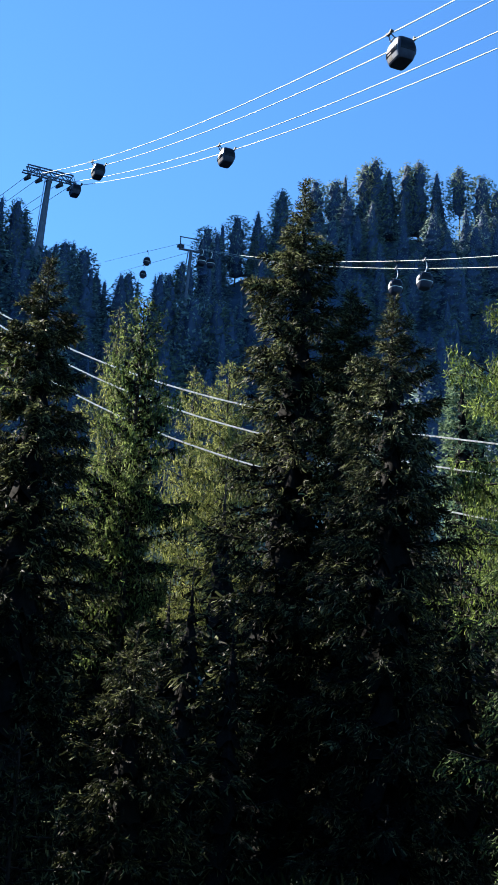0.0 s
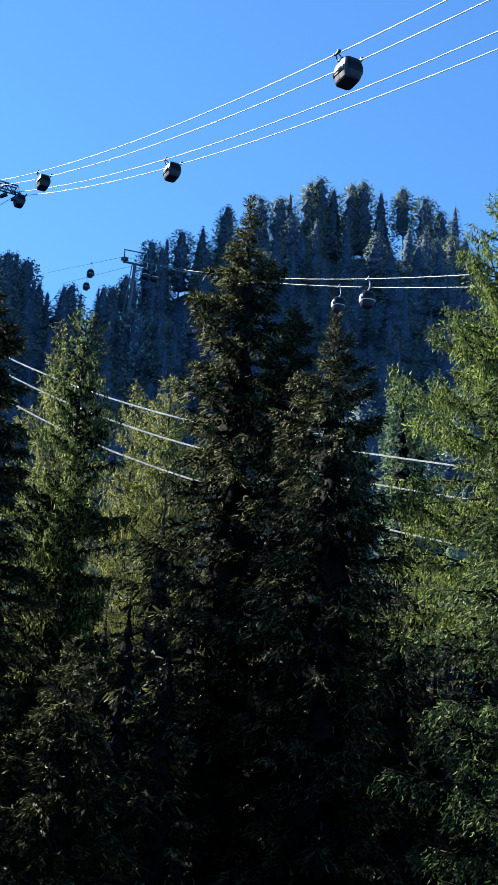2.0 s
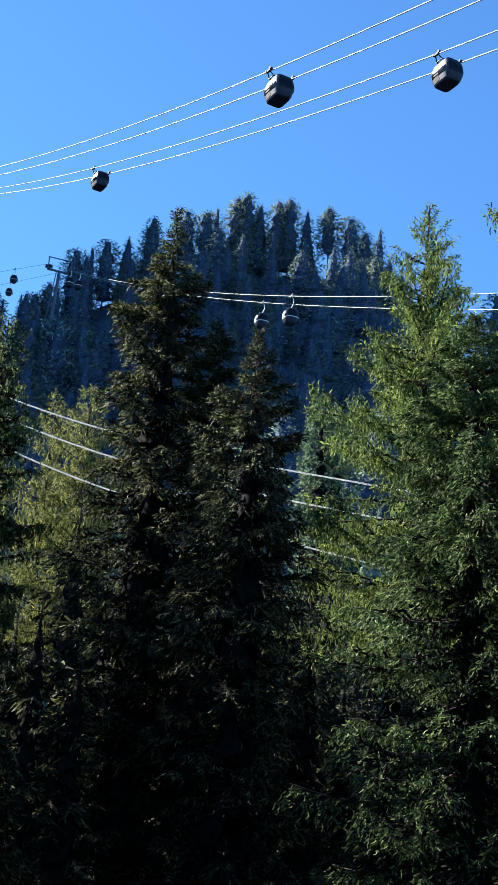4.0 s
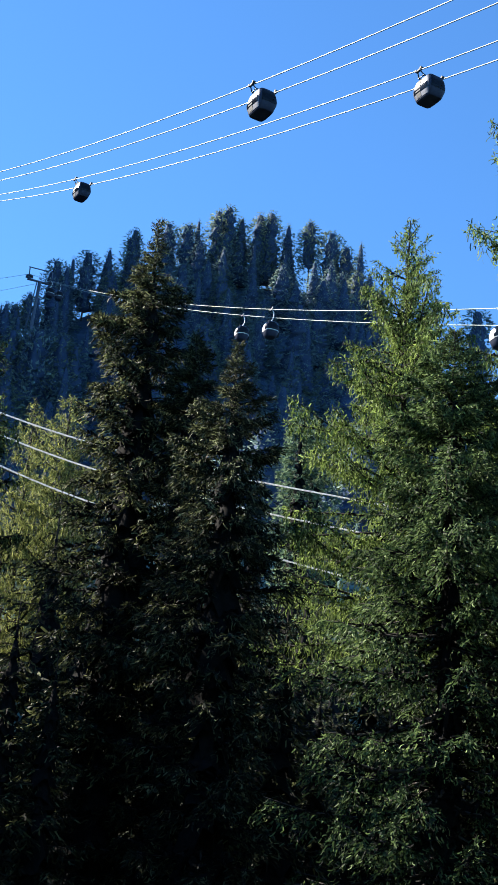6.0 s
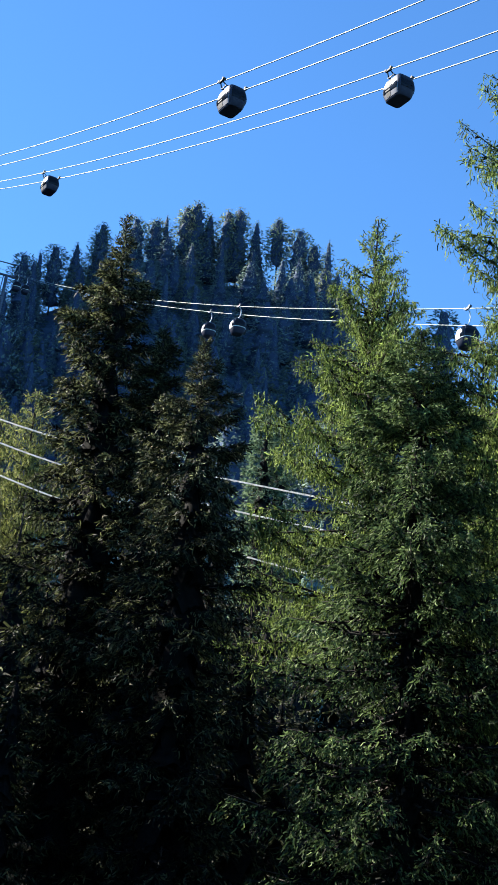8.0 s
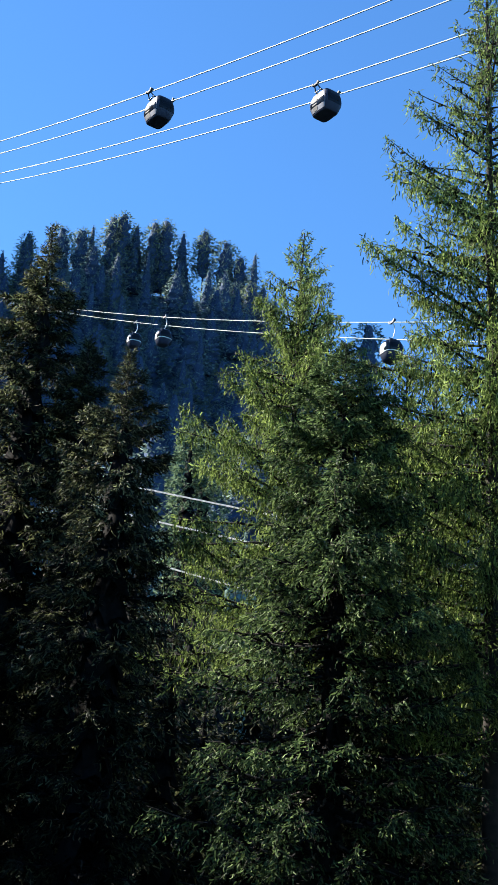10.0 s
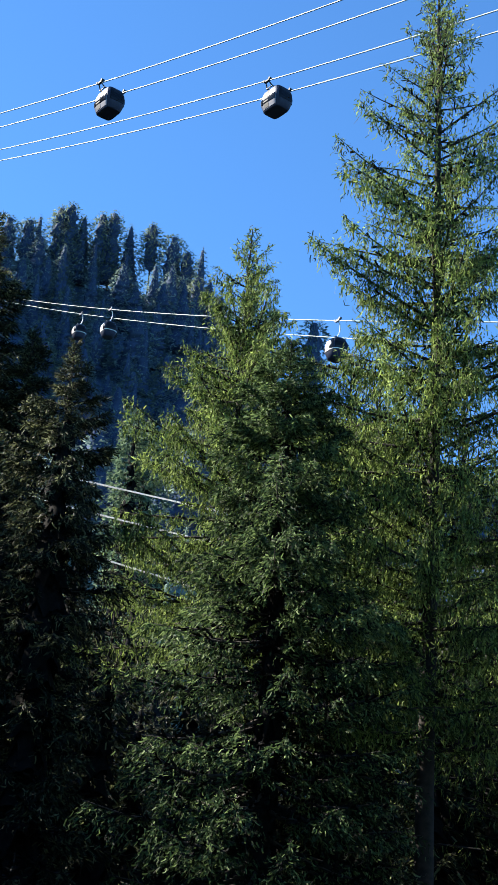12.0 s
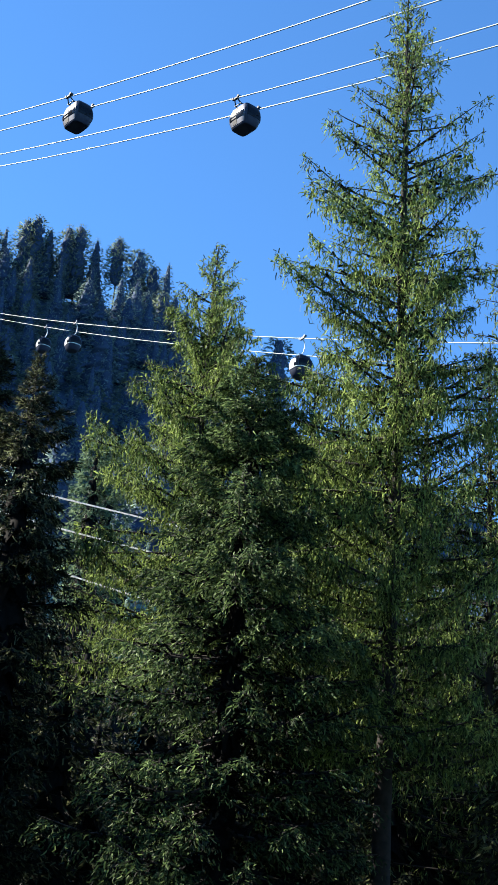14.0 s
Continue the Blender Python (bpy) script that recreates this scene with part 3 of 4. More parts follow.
def far_crown(height, profile, clear, seed, count, size, tier, sag, ragged, fill):
    """Trunk and crown of a tree seen from far off: a close body of stepped boughs, coloured as inner shade, under many
    loose sprays.
    """
    rng = np.random.default_rng(seed)
    pd, pr = [0.0] + [q[0] for q in profile], [0.05] + [q[1] for q in profile]
    crown = height * (1 - clear)
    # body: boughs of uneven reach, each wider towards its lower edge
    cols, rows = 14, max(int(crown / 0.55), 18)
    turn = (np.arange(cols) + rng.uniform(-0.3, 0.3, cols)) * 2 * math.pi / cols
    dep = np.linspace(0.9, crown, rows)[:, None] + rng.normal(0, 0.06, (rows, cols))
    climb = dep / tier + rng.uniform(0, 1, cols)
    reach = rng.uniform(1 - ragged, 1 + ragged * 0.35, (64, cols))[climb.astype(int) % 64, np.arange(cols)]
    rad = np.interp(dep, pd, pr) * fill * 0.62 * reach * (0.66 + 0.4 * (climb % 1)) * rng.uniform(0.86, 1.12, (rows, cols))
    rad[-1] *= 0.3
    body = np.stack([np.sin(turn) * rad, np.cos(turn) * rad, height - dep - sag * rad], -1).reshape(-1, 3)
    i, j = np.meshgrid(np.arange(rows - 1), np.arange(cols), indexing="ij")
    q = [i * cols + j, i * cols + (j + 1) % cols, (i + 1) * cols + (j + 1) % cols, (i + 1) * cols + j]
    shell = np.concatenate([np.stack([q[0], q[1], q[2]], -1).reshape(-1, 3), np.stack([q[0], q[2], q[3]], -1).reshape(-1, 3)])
    # sprays
    grid = np.linspace(0, crown, 200)
    share = np.cumsum(np.interp(grid, pd, pr) + 0.4)
    depth = np.interp(rng.random(count), share / share[-1], grid)
    ang = rng.uniform(0, 2 * math.pi, count)
    far = np.interp(depth, pd, pr) * fill * rng.uniform(0.5, 1.1, count)
    p = np.c_[np.sin(ang) * far, np.cos(ang) * far, height - depth - sag * far]
    d = unit(np.c_[np.sin(ang), np.cos(ang), 0.15 - sag + rng.normal(0, 0.3, count)] + rng.normal(0, 0.4, (count, 3)))
    grow = np.clip(0.45 + np.interp(depth, pd, pr) / 3, 0.5, 1)
    verts, faces = flakes(p, d, size[0] * rng.uniform(0.6, 1.4, count) * grow, size[1] * rng.uniform(0.7, 1.3, count) * grow, rng)
    # needles stand out on all sides: the crown takes light as one rounded, soft mass
    spread = np.hypot(verts[:, 0], verts[:, 1]).max()
    normals = unit(verts * [1, 1, 0] / spread + [0, 0, 0.25] + rng.normal(0, 0.2, verts.shape))
    a, b, c = (verts[faces[:, k]] for k in range(3))
    inward = (np.cross(b - a, c - a) * normals[faces[:, 0]]).sum(1) < 0
    faces = np.where(inward[:, None], faces[:, ::-1], faces)
    h = np.linspace(0, 1, 5)
    axis = np.c_[np.cumsum(rng.normal(0, 0.06, (5, 2)), 0) * h[:, None], h * (height - 0.3)]
    return tubes(axis[None], np.maximum(0.2 * (1 - h), 0.03)[None], 5), (verts, faces), normals, (body, shell)


# kinds: broad spruce, slim spruce, stone pine, larch, bare-stemmed larch, young spruce
FAR_SHAPES = [(20.0, [(0.5, 0.3), (2, 0.85), (7, 2.3), (12, 3.5), (20, 4.4)], 0.05, 850, (0.58, 0.25), 1.3, 0.35, 0.42, 1.0),
              (20.0, [(0.5, 0.25), (2, 0.65), (8, 1.7), (14, 2.5), (20, 3.0)], 0.05, 800, (0.5, 0.21), 1.1, 0.4, 0.4, 1.0),
              (18.0, [(0.4, 0.9), (1.6, 1.9), (4, 2.7), (9, 3.2), (16, 2.9)], 0.12, 1000, (0.52, 0.24), 1.6, -0.1, 0.5, 0.95),
              (20.0, [(0.4, 0.6), (1.6, 1.3), (4, 2.2), (8, 2.9), (13, 3.4), (18, 3.7)], 0.08, 1100, (0.55, 0.21), 1.5, 0.05, 0.55, 0.9),
              (20.0, [(0.7, 0.7), (2.5, 1.8), (5, 2.8), (8, 3.0), (12.5, 2.0)], 0.36, 850, (0.52, 0.21), 1.7, 0.0, 0.65, 0.8),
              (20.0, [(0.5, 0.45), (2, 1.2), (7, 3.1), (13, 4.3), (20, 4.8)], 0.04, 850, (0.58, 0.25), 1.2, 0.3, 0.48, 1.0)]


def far_tree(kind, x, y, tip, width, place="on the ridge", group="trees of the ridge"):
    """A tree of the far wood: trunk and crown share their meshes between alike trees."""
    z = float(ground(x, y)) - 0.3
    ht = FAR_SHAPES[kind][0]
    sz = max(tip - z, 4.0) / ht
    name, lab = [("spruce_tree", "broad far spruce "), ("spruce_tree", "slim far spruce "), ("stone_pine_tree", "round-topped stone pine "),
                 ("larch_tree", "pale green far larch "), ("larch_tree", "tall bare-stemmed larch "), ("spruce_tree", "low wide spruce standing ")][kind]
    root = tagged(new(name), lab + place, "tree", group)
    root.matrix_world = pose(x, y, z, 0, 0, place_rng.uniform(0, 360)) @ Matrix.Diagonal((width * sz ** 0.6, width * sz ** 0.6, sz, 1))
    for part_name, me in FAR_MESHES[kind]:
        new(part_name, me).parent = root
    return root


FAR_MESHES = []
for kind, shape in enumerate(FAR_SHAPES):
    pair = []
    height, profile, clear, *rest = shape
    trunk, crown, soft, heart = far_crown(height, profile, clear, 31 + kind, *rest)
    for part_name, arrays, mat in (("trunk", trunk, M_BARK), ("crown", crown, M_HAZED_LARCH if kind in (3, 4) else M_HAZED_SPRUCE), ("shade_heart", heart, M_FAR_SHADE)):
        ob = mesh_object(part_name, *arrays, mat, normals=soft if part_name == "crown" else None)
        pair.append((part_name, ob.data))
        bpy.data.objects.remove(ob)
    FAR_MESHES.append(pair)

# trees of the main ridge: kind, x, y, height of the tip
for row in (
    (2, -16.4, 406.5, 214.2),
    (1, -11.9, 411.7, 218.7),
    (2, -7.1, 413.5, 222.4),
    (0, -0.5, 415.8, 225.8),
    (0, 7.6, 415.9, 234.5),
    (2, 18.0, 415.6, 238.1),
    (2, 24.6, 415.3, 238.3),
    (1, 27.8, 415.1, 240.5),
    (3, 34.4, 414.6, 245.1),
    (3, 37.9, 414.3, 247.1),
    (0, 42.2, 413.9, 243.1),
    (3, 48.1, 413.2, 245.0),
    (3, 52.0, 412.7, 246.0),
    (0, 57.8, 412.0, 241.7),
    (4, 64.5, 406.9, 241.0),
    (2, 70.9, 401.8, 234.7),
    (3, 75.2, 397.5, 227.8),
    (1, 78.8, 392.5, 227.1),
    (0, 81.3, 388.9, 214.8),
    (2, 97.3, 325.0, 172.8),
    (3, 83.6, 381.6, 205.5),
):
    far_tree(*row, 1.45 if row[0] in (3, 4) else 1.3)

# trees of the spur and notch: kind, x, y, height of the tip
for row in (
    (1, -67.4, 329.2, 180.2),
    (1, -63.9, 329.9, 177.9),
    (0, -61.2, 330.4, 177.0),
    (1, -53.2, 335.1, 170.3),
    (2, -50.8, 337.0, 171.1),
    (1, -49.1, 339.5, 173.1),
    (2, -46.7, 343.5, 172.9),
    (0, -43.5, 348.7, 169.2),
    (1, -41.5, 351.8, 168.0),
    (2, -26.3, 384.7, 186.5),
    (3, 7.0, 415.9, 234.5),
):
    far_tree(*row, 1.35)

# slim trees that stand alone in the notch
for row in ((1, -35.9, 362.7, 174.7), (1, -33.9, 367.0, 175.8), (1, -29.7, 375.9, 182.0), (1, -38.6, 357.5, 168.5)):
    far_tree(*row, 0.8)

# trees before the feet of the masts
for row in (
    (3, -20.3, 302.3, 141.0),
    (0, -17.3, 302.5, 140.2),
    (2, -14.4, 302.7, 141.6),
    (0, -12.0, 302.8, 140.2),
    (3, -9.0, 302.9, 141.1),
    (0, -5.6, 302.9, 139.1),
    (1, -22.1, 302.2, 137.9),
    (0, -50.8, 282.5, 142.9),
    (1, -48.9, 282.8, 141.4),
    (2, -46.8, 283.2, 142.7),
    (0, -45.2, 283.4, 141.8),
):
    far_tree(*row, 1.35)


# the wood on the slope below the ridge, tree by tree where they can be told apart
slope_rng = np.random.default_rng(17)
stands = []
for _ in range(6000):
    deg, r = slope_rng.uniform(-13, 14.5), math.sqrt(slope_rng.uniform(205 ** 2, 415 ** 2))
    x, y = r * math.sin(radians(deg)), r * math.cos(radians(deg))
    if r > np.interp(deg, RIDGE_AZ, RIDGE_R) - 8 or len(stands) >= 190 or any((x - q) ** 2 + (y - w) ** 2 < 9.3 ** 2 for q, w in stands):
        continue
    stands.append((x, y))
    kind = int(slope_rng.choice(6, p=[0.3, 0.24, 0.08, 0.13, 0.03, 0.22]))
    far_tree(kind, x, y, float(ground(x, y)) + slope_rng.uniform(13, 24), slope_rng.uniform(1.15, 1.55), "on the shaded slope", "trees of the slope")


# the forest on the slope: countless trees in one object
class Stand:
    """Collects trees that nobody could count into joined meshes."""

    def __init__(self, seed):
        self.rng, self.rows = np.random.default_rng(seed), {"spruce_crowns": [], "larch_crowns": [], "trunks": []}

    def add(self, x, y, size, kind):
        turn = self.rng.uniform(0, 6.3)
        rot = np.array([[math.cos(turn), -math.sin(turn), 0], [math.sin(turn), math.cos(turn), 0], [0, 0, 1.0]]) * size
        trunk, crown = WOOD_TEMPLATES[kind]
        foot = np.array([x, y, float(ground(x, y)) - 0.3])
        for key, (v, f) in (("larch_crowns" if kind >= 3 else "spruce_crowns", crown), ("trunks", trunk)):
            self.rows[key].append((v @ rot.T + foot, f))

    def finish(self, name, label):
        root = tagged(new(name), label, "forest", kind="stuff")
        for (key, rows), mat in zip(self.rows.items(), (M_HAZED_SPRUCE, M_HAZED_LARCH, M_BARK)):
            if not rows:
                continue
            starts = np.cumsum([0] + [len(v) for v, _ in rows])
            ob = mesh_object(key, np.concatenate([v for v, _ in rows]), np.concatenate([f + s for (_, f), s in zip(rows, starts)]), mat, root)
            ob["kind"] = "stuff"


slope = Stand(11)
for _ in range(100):
    az, r = radians(slope.rng.uniform(-7, 20)), slope.rng.uniform(114, 188)
    slope.add(r * math.sin(az), r * math.cos(az), slope.rng.uniform(0.6, 0.9), slope.rng.choice(2))
slope.finish("far_woods", "dense shaded spruce forest covering the slope")

# unseen trees beside and behind the standpoint, added to block sun and sky light
wood = Stand(12)
for _ in range(72):
    az, r = wood.rng.uniform(44, 318), wood.rng.uniform(13, 46)
    wood.add(r * math.sin(radians(az)), r * math.cos(radians(az)), wood.rng.uniform(1.1, 1.7), wood.rng.choice(3))
for x, y, s in ((-24, 52, 1.2), (-29, 60, 1.3), (-27, 45, 1.25), (-33, 68, 1.3), (-22, 38, 1.1), (-36, 55, 1.3), (-30, 75, 1.3), (-21, 62, 1.1), (-26, 33, 1.2), (-40, 64, 1.4), (-18, 30, 0.9), (-34, 44, 1.35), (-19, 55, 1.1), (-20, 47, 1.05), (-24, 66, 1.2), (-17.5, 41, 0.9), (-28, 53, 1.3), (-14, 27, 0.8), (-15.5, 57, 1.45), (-16.5, 61, 1.35), (-12.5, 37, 0.75), (-15.5, 47, 1.0), (-17, 34, 0.95)):
    wood.add(x, y, s, wood.rng.choice(2))
wood.finish("unseen_shade_woods", "unseen spruce wood added round the standpoint to block light")

# undergrowth under the near trees
ug = np.random.default_rng(8)
n = 26000
ux, uy = ug.uniform(-16, 30, n), ug.uniform(28, 72, n)
keep = np.sin(ux * 0.9 + uy * 0.4) + np.sin(uy * 0.7 - ux * 0.3) + ug.normal(0, 0.7, n) > 0.2
ux, uy = ux[keep], uy[keep]
up = unit(np.c_[ug.normal(0, 0.5, (len(ux), 2)), np.ones(len(ux))])
bush_v, bush_f = flakes(np.c_[ux, uy, ground(ux, uy) - 0.02], up, ug.uniform(0.15, 0.7, len(ux)), ug.uniform(0.03, 0.1, len(ux)), ug)
tagged(mesh_object("undergrowth", bush_v, bush_f, M_UNDER), "low green undergrowth on the forest floor", "plants", kind="stuff")


# ---- ropeways ----
def box(bm, size, m):
    bmesh.ops.create_cube(bm, size=1.0, matrix=m @ Matrix.Diagonal((*size, 1)))


def rod(bm, p, q, r, sides=8, r2=None):
    p, q = Vector(p), Vector(q)
    m = Matrix.Translation((p + q) / 2) @ (q - p).to_track_quat("Z", "Y").to_matrix().to_4x4()
    bmesh.ops.create_cone(bm, cap_ends=True, segments=sides, radius1=r, radius2=r if r2 is None else r2, depth=(q - p).length, matrix=m)


def part(name, bm, mat, parent, label="", bevel=0.0):
    if bevel:
        bmesh.ops.bevel(bm, geom=bm.edges[:], offset=bevel, segments=2, affect="EDGES")
    me = bpy.data.meshes.new(name)
    bm.to_mesh(me)
    bm.free()
    me.materials.append(mat)
    ob = new(name, me)
    ob.parent = parent
    if label:
        ob["label"] = label
    return ob


def tube_part(name, pts, radius, mat, parent, sides=8, label=""):
    pts = np.asarray(pts, float)
    v, f = tubes(pts[None], np.full((1, len(pts)), radius), sides)
    return mesh_object(name, v, f, mat, parent, label, smooth=True)


# upper ropeway: two pairs of ropes, cabins hung between the ropes of a pair
UP_ANG = radians(23.0)
UP_D, UP_N = Vector((math.sin(UP_ANG), -math.cos(UP_ANG), 0)), Vector((math.cos(UP_ANG), math.sin(UP_ANG), 0))
UP_FOOT = Vector((-50.1, 295.8, 0))
LANES = (-5.25, -2.5, 2.5, 5.25)


def upper_rope(s, off):
    z = 166.34 - 0.47225 * s + 0.00039568 * s * s if s >= 0 else 166.34 - 0.30 * s
    return UP_FOOT + UP_D * s + UP_N * off + Vector((0, 0, z))


for off in LANES:
    pts = [upper_rope(s, off) for s in np.r_[-200:-1:12j, 0:380:60j]]
    rope = tagged(new("rope"), "pale taut steel haul rope of the ropeway", "cable", "ropes of the upper ropeway")
    tube_part("strand", pts, 0.066, M_ROPE, rope, 6)


def loft_ring(w, d, z, n=40, power=5.0):
    a = np.linspace(0, 2 * math.pi, n, endpoint=False)
    c, s = np.cos(a), np.sin(a)
    return np.c_[np.sign(c) * np.abs(c) ** (2 / power) * w, np.sign(s) * np.abs(s) ** (2 / power) * d, np.full(n, z)]


def hull(name, levels, mat, parent, label="", power=5.0):
    n = 40
    v = np.concatenate([loft_ring(w, d, z, n, power) for z, w, d in levels])
    bm = bmesh.new()
    bv = [bm.verts.new(p) for p in v]
    for k in range(len(levels) - 1):
        for j in range(n):
            bm.faces.new((bv[k * n + j], bv[k * n + (j + 1) % n], bv[(k + 1) * n + (j + 1) % n], bv[(k + 1) * n + j]))
    bm.faces.new(bv[:n][::-1])
    bm.faces.new(bv[-n:])
    ob = part(name, bm, mat, parent, label)
    ob.data.polygons.foreach_set("use_smooth", [len(p.vertices) == 4 for p in ob.data.polygons])
    return ob


def skin(name, levels, j0, j1, z0, z1, mat, parent, label="", proud=0.03, power=5.0):
    """A thin curved panel that lies on a hull between two heights and two of its 40 ribs."""
    n = 40
    lz = [q[0] for q in levels]
    bm = bmesh.new()
    grids = []
    for out in (proud, 0.002):
        g = []
        for z in np.linspace(z0, z1, 7):
            w, d = np.interp(z, lz, [q[1] for q in levels]), np.interp(z, lz, [q[2] for q in levels])
            ring = loft_ring(w + out, d + out, z, n, power)
            g.append([bm.verts.new(ring[j % n]) for j in range(j0, j1 + 1)])
        grids.append(g)
    a, b = grids
    r, c = len(a), len(a[0])
    for i in range(r - 1):
        for j in range(c - 1):
            bm.faces.new((a[i][j], a[i][j + 1], a[i + 1][j + 1], a[i + 1][j]))
            bm.faces.new((b[i][j], b[i + 1][j], b[i + 1][j + 1], b[i][j + 1]))
    for i in range(r - 1):
        bm.faces.new((a[i][0], a[i + 1][0], b[i + 1][0], b[i][0]))
        bm.faces.new((a[i][-1], b[i][-1], b[i + 1][-1], a[i + 1][-1]))
    for j in range(c - 1):
        bm.faces.new((a[0][j], b[0][j], b[0][j + 1], a[0][j + 1]))
        bm.faces.new((a[-1][j], a[-1][j + 1], b[-1][j + 1], b[-1][j]))
    return part(name, bm, mat, parent, label)


BIG = [(-3.75, 0.95, 1.3), (-3.65, 1.05, 1.42), (-2.7, 1.32, 1.75), (-2.3, 1.36, 1.8), (-1.6, 1.28, 1.7), (-0.95, 1.1, 1.45), (-0.8, 1.0, 1.3)]


def big_cabin():
    """A cabin slung between two ropes; its origin lies between the two grips."""
    c = tagged(new("gondola_cabin"), "large navy gondola cabin with blue-grey sides between two ropes", "gondola", "cabins of the upper ropeway")
    hull("body", BIG, M_SHELL, c)
    for j0 in (16, 36):
        side = skin("side_panel", BIG, j0, j0 + 8, -3.5, -1.0, M_SIDE, c, "blue-grey metal side")
        skin("window", BIG, j0 + 1, j0 + 7, -2.85, -2.05, M_GLASS, side, "dark tinted side window", 0.05)
        skin("door_seam", BIG, j0 + 3, j0 + 4, -3.4, -1.05, M_RUBBER, side, "", 0.055)
    for j0 in (7, 27):
        skin("window", BIG, j0, j0 + 6, -2.75, -1.15, M_GLASS, c, "dark tinted end window", 0.035)
    bm = bmesh.new()
    box(bm, (2.6, 0.14, 0.14), pose(0, 0.5, -0.72))
    box(bm, (2.6, 0.14, 0.14), pose(0, -0.5, -0.72))
    for sx in (-1.2, 0, 1.2):
        box(bm, (0.14, 1.1, 0.12), pose(sx, 0, -0.72))
    part("roof_frame", bm, M_STEEL, c)
    for sx in (-1, 1):
        bm = bmesh.new()
        for sy in (-0.5, 0.5):
            rod(bm, (sx * 1.2, sy, -0.72), (sx * 1.6, sy * 0.5, -0.12), 0.08)
        rod(bm, (sx * 1.6, -0.35, -0.12), (sx * 1.6, 0.35, -0.12), 0.08)
        arm = part("arm", bm, M_RUBBER, c)
        bm = bmesh.new()
        box(bm, (0.3, 0.9, 0.22), pose(sx * 1.6, 0, -0.02))
        for sy in (-0.5, 0.5):
            rod(bm, (sx * 1.6 - 0.2, sy, 0.08), (sx * 1.6 + 0.2, sy, 0.08), 0.17, 10)
        part("grip", bm, M_RUBBER, arm)
    return c


def up_pose(s, pair):
    p = upper_rope(s, 3.875 * pair)
    return pose(*p, 0, 0, math.degrees(UP_ANG)) @ Matrix.Scale(0.92, 4)


first = big_cabin()
first.matrix_basis = up_pose(175.0, -1)
for s, pair in ((104.0, 1), (195.5, 1), (56.0, -1), (10.0, 1)):
    copy_thing(first, up_pose(s, pair))


def upper_mast():
    m = tagged(new("ropeway_mast"), "grey steel ropeway mast with a lattice cross-arm", "pylon")
    foot = UP_FOOT + Vector((-1.9, 0, float(ground(UP_FOOT.x, UP_FOOT.y)) - 1))
    top = UP_FOOT + Vector((0, 0, 166.9))
    bm = bmesh.new()
    rod(bm, foot, foot.lerp(top, 0.6), 1.15, 12, 0.95)
    rod(bm, foot.lerp(top, 0.6), top, 0.9, 12, 0.62)
    for k in (0.3, 0.6, 0.98):
        p = foot.lerp(top, k)
        rod(bm, p - Vector((0, 0, 0.15)), p + Vector((0, 0, 0.15)), 1.25 - 0.45 * k, 12)
    part("tower", bm, M_STEEL, m)
    bm = bmesh.new()
    for k in np.linspace(0, 1, 40):
        p = foot.lerp(top, k) - UP_N * (1.45 - 0.5 * k)
        rod(bm, p - UP_D * 0.25, p + UP_D * 0.25, 0.03, 4)
    for sd in (-0.25, 0.25):
        rod(bm, foot - UP_N * 1.45 + UP_D * sd, top - UP_N * 0.95 + UP_D * sd, 0.04, 4)
    part("ladder", bm, M_STEEL, m)
    c = UP_FOOT + Vector((0, 0, 167.1))
    bm = bmesh.new()
    for side in (-0.6, 0.6):
        for z, half in ((0.0, 6.5), (1.8, 5.6)):
            rod(bm, c + UP_D * side + UP_N * -half + Vector((0, 0, z)), c + UP_D * side + UP_N * half + Vector((0, 0, z)), 0.2, 6)
        for k in range(8):
            x0, x1 = -6.2 + k * 1.55, -6.2 + (k + 1) * 1.55
            a0, a1 = (0.0, 1.8) if k % 2 else (1.8, 0.0)
            q = lambda x, z: c + UP_D * side + UP_N * (x * (0.9 if z else 1)) + Vector((0, 0, z))
            rod(bm, q(x0, a0), q(x1, a1), 0.13, 5)
            rod(bm, q(x1, 0.0), q(x1, 1.8), 0.07, 5)
    for x in (-6.4, -3, 0, 3, 6.4):
        rod(bm, c + UP_D * -0.6 + UP_N * x, c + UP_D * 0.6 + UP_N * x, 0.12, 5)
    part("cross_arm", bm, M_STEEL, m)
    for off in LANES:
        bm = bmesh.new()
        rod(bm, upper_rope(-2.8, off) - Vector((0, 0, 0.7)) + UP_N * 0.25, upper_rope(2.8, off) - Vector((0, 0, 0.7)) + UP_N * 0.25, 0.16, 6)
        rod(bm, upper_rope(0, off) - Vector((0, 0, 0.7)) + UP_N * 0.25, c + UP_N * off, 0.14, 6)
        train = part("sheave_train", bm, M_RUBBER, m)
        for k in range(6):
            bm = bmesh.new()
            p = upper_rope(-2.5 + k, off) - Vector((0, 0, 0.42))
            rod(bm, p - UP_N * 0.14, p + UP_N * 0.2, 0.44, 12)
            part("sheave", bm, M_RUBBER, train)
    return m


upper_mast()

# lower ropeway: one rope each way, cabins on single hangers, standing still
LOW_D = Vector((0.28, -1, 0)).normalized()
LOW_N = Vector((-LOW_D.y, LOW_D.x, 0))
LOW_ROPES = {"far": (Vector((-19.5, 319.4, 0)), 163.5, -0.5412, 0.000313), "near": (Vector((-14.5, 320.0, 0)), 162.5, -0.5333, 0.000278)}


def lower_rope(which, s):
    o, z, a1, b1 = LOW_ROPES[which]
    return o + LOW_D * s + Vector((0, 0, z + a1 * s + b1 * s * s if s >= 0 else z - (0.42 if which == "far" else 0.40) * s))


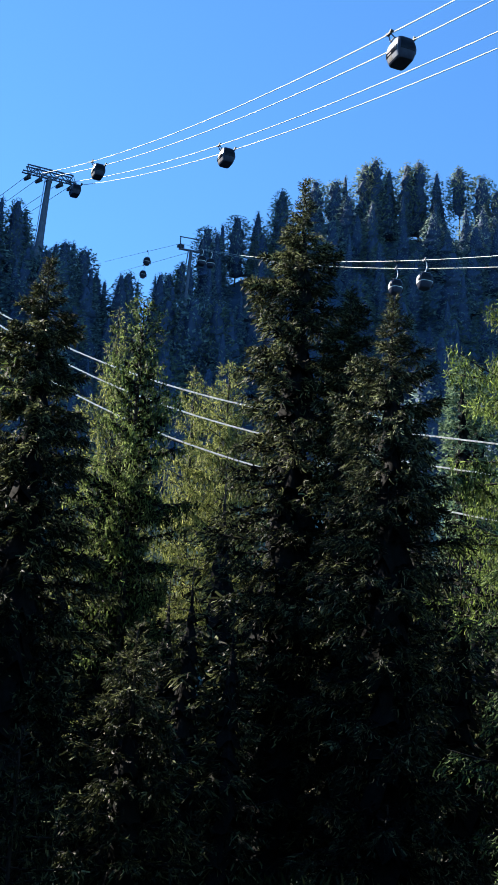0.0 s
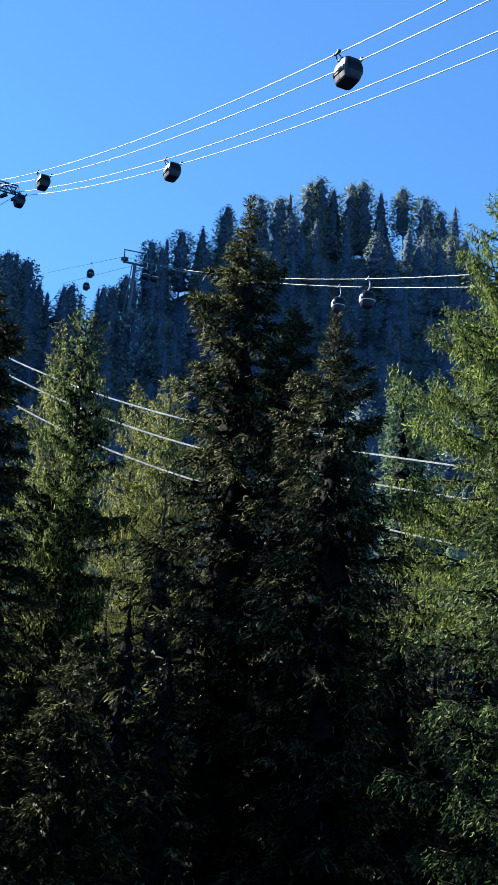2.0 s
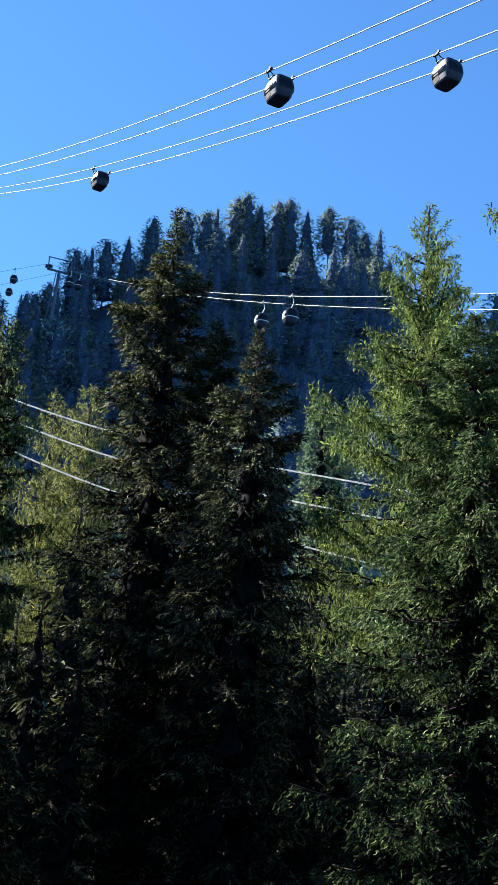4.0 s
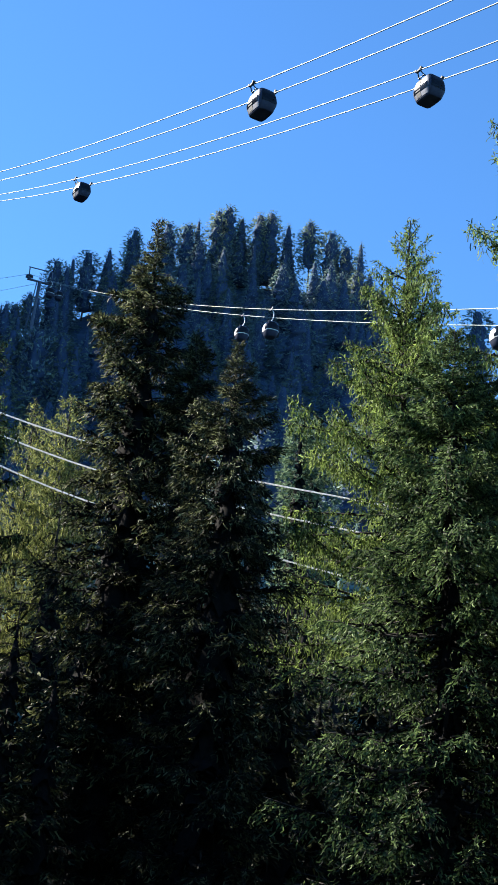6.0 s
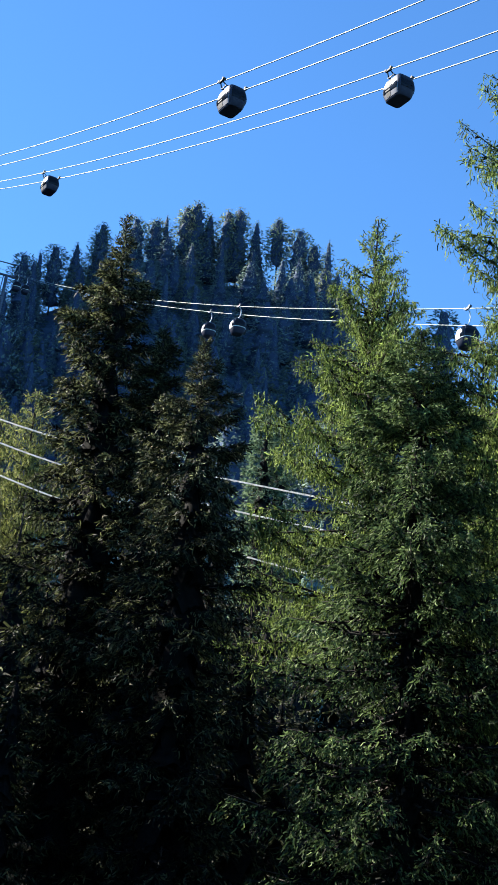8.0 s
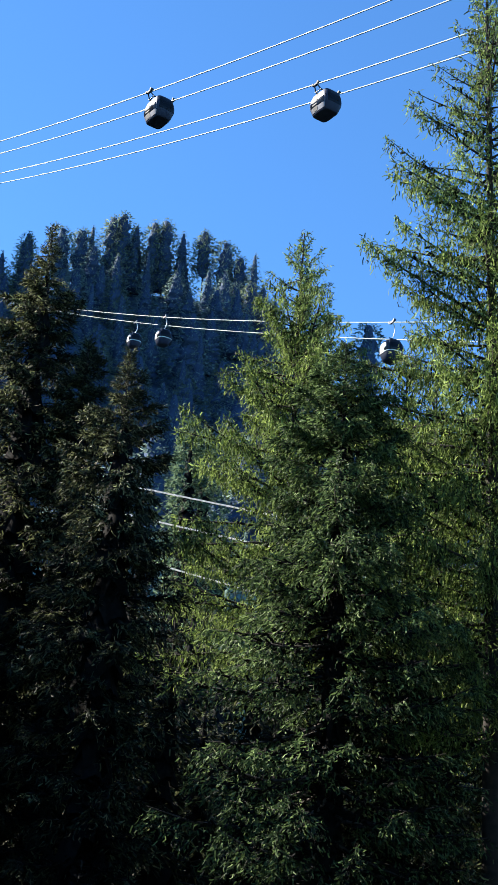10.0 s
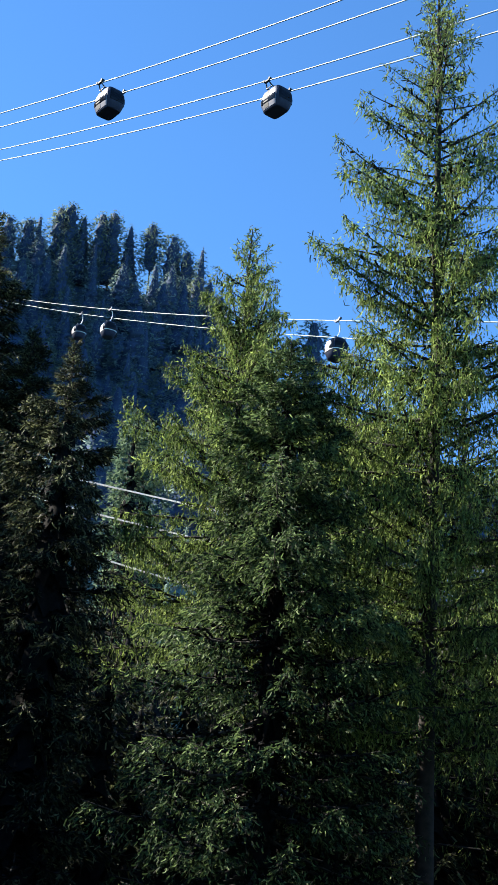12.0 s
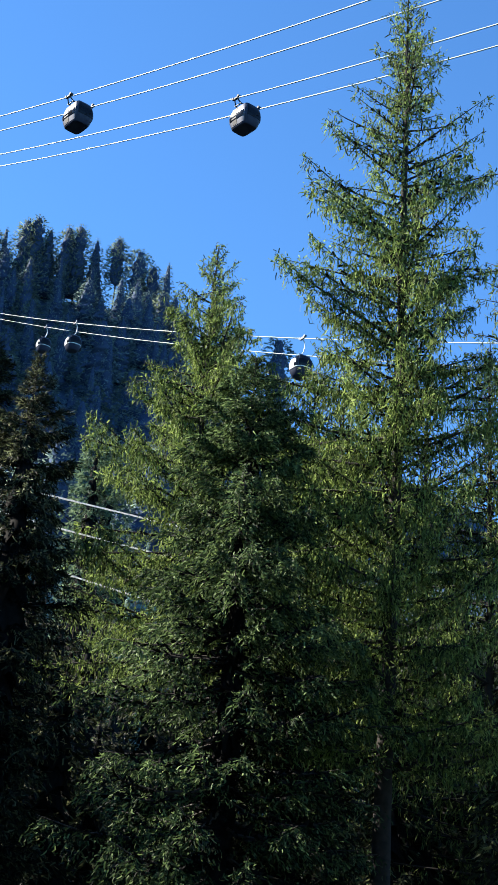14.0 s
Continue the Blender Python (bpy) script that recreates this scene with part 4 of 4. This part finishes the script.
for which in LOW_ROPES:
    rope = tagged(new("rope"), "pale steel haul rope of the gondola lift", "cable", "ropes of the lower ropeway")
    tube_part("strand", [lower_rope(which, s) for s in np.r_[-120:-1:8j, 0:300:50j]], 0.05, M_ROPE, rope, 6)

EGG = [(-4.25, 0.55, 0.6), (-4.1, 0.75, 0.8), (-3.6, 0.95, 1.02), (-3.1, 1.02, 1.1), (-2.6, 0.95, 1.02), (-2.2, 0.75, 0.8), (-2.05, 0.5, 0.55)]


def small_cabin():
    """A cabin on a curved hanger; its origin lies at the grip."""
    c = tagged(new("gondola_cabin"), "small dark gondola cabin on a white hanger", "gondola", "cabins of the lower ropeway")
    hull("body", EGG, M_SHELL, c, power=2.7)
    for j0 in (5, 25):
        skin("window", EGG, j0, j0 + 10, -3.35, -2.25, M_GLASS, c, "dark tinted window", 0.03, 2.7)
    for j0 in (16, 36):
        skin("window", EGG, j0, j0 + 8, -3.35, -2.25, M_GLASS, c, "dark tinted window", 0.03, 2.7)
    skin("stripe", EGG, 0, 40, -3.46, -3.4, M_WHITE, c, "thin white band round the cabin", 0.035, 2.7)
    # one-sided white patch: the sunlit left flank put into the colour
    skin("sunlit_patch", EGG, 18, 21, -3.5, -2.45, M_WHITE, c, "white patch painted as the sunlit left side", 0.045, 2.7)
    hanger = tube_part("hanger", [(0, 0, 0), (0.28, 0, -0.35), (0.34, 0, -0.9), (0.22, 0, -1.4), (0, 0, -1.8), (0, 0, -2.1)], 0.06, M_WHITE, c, 8, "white curved hanger")
    bm = bmesh.new()
    box(bm, (0.2, 0.7, 0.22), pose(0, 0, 0.02))
    rod(bm, (-0.12, -0.4, 0.12), (0.12, -0.4, 0.12), 0.13)
    rod(bm, (-0.12, 0.4, 0.12), (0.12, 0.4, 0.12), 0.13)
    part("grip", bm, M_STEEL, hanger)
    bm = bmesh.new()
    for sy in (-0.5, 0.5):
        box(bm, (1.3, 0.08, 0.08), pose(0, sy, -2.03))
    part("roof_rail", bm, M_STEEL, c)
    bm = bmesh.new()
    for k in range(4):
        box(bm, (0.08, 0.1, 0.9), pose(1.1, -0.3 + k * 0.2, -3.4))
    part("ski_rack", bm, M_RUBBER, c)
    return c


low_first = small_cabin()


def low_pose(which, s):
    return pose(*lower_rope(which, s), 0, 0, math.degrees(math.atan2(0.28, 1)))


low_first.matrix_basis = low_pose("far", 155.0)
for which, s in (("near", 131.5), ("far", 210.5), ("near", 186.0), ("far", 24.0), ("near", 11.5)):
    copy_thing(low_first, low_pose(which, s))
for which, s in (("far", -44.0), ("near", -76.0)):
    copy_thing(low_first, low_pose(which, s))


def lower_mast():
    m = tagged(new("ropeway_mast"), "slim grey lift mast with a gantry on the wooded slope", "pylon")
    c = (LOW_ROPES["far"][0] + LOW_ROPES["near"][0]) / 2
    foot = c + Vector((-1.8, 0, float(ground(c.x, c.y)) - 1))
    top = c + Vector((0.2, 0, 161.8))
    bm = bmesh.new()
    rod(bm, foot, top, 0.6, 10, 0.4)
    part("tower", bm, M_STEEL, m)
    bm = bmesh.new()
    for sd in (-0.25, 0.25):
        rod(bm, foot - LOW_N * 2.6 + LOW_D * sd, top - LOW_N * 0.7 + LOW_D * sd, 0.09, 5)
    for k in np.linspace(0.02, 0.98, 36):
        p = (foot - LOW_N * 2.6).lerp(top - LOW_N * 0.7, k)
        rod(bm, p - LOW_D * 0.25, p + LOW_D * 0.25, 0.035, 4)
    part("ladder", bm, M_STEEL, m)
    bm = bmesh.new()
    rod(bm, top - LOW_N * 3.2, top + LOW_N * 3.2, 0.3, 8)
    part("cross_arm", bm, M_STEEL, m)
    bm = bmesh.new()
    for sd in (-2.9, 2.9):
        rod(bm, top + LOW_N * sd, top + LOW_N * sd + Vector((0, 0, 3.4)), 0.16, 6)
    rod(bm, top - LOW_N * 3.1 + Vector((0, 0, 3.4)), top + LOW_N * 3.1 + Vector((0, 0, 3.4)), 0.16, 6)
    part("gantry", bm, M_STEEL, m)
    for which in LOW_ROPES:
        bm = bmesh.new()
        rod(bm, lower_rope(which, -3.8) - Vector((0, 0, 0.75)), lower_rope(which, 3.8) - Vector((0, 0, 0.75)), 0.2, 6)
        train = part("sheave_train", bm, M_RUBBER, m)
        for k in range(8):
            bm = bmesh.new()
            p = lower_rope(which, -3.5 + k) - Vector((0, 0, 0.4))
            rod(bm, p - LOW_N * 0.12, p + LOW_N * 0.12, 0.3, 10)
            part("sheave", bm, M_RUBBER, train)
    return m


lower_mast()

# three slack ropes that cross behind the near trees
for z0, z1, z2, z3 in ((22.865, -0.18212, 0.010422, -0.000339), (21.751, -0.21782, 0.011386, -0.000363), (20.276, -0.25957, 0.010856, -0.000412)):
    rope = tagged(new("rope"), "slack pale steel rope crossing behind the trees", "cable", "slack ropes behind the trees")
    tube_part("strand", [(x, 57.0, z0 + z1 * x + z2 * x * x + z3 * x ** 3) for x in np.linspace(-14, 19, 60)], 0.036, M_SLACK, rope, 6)
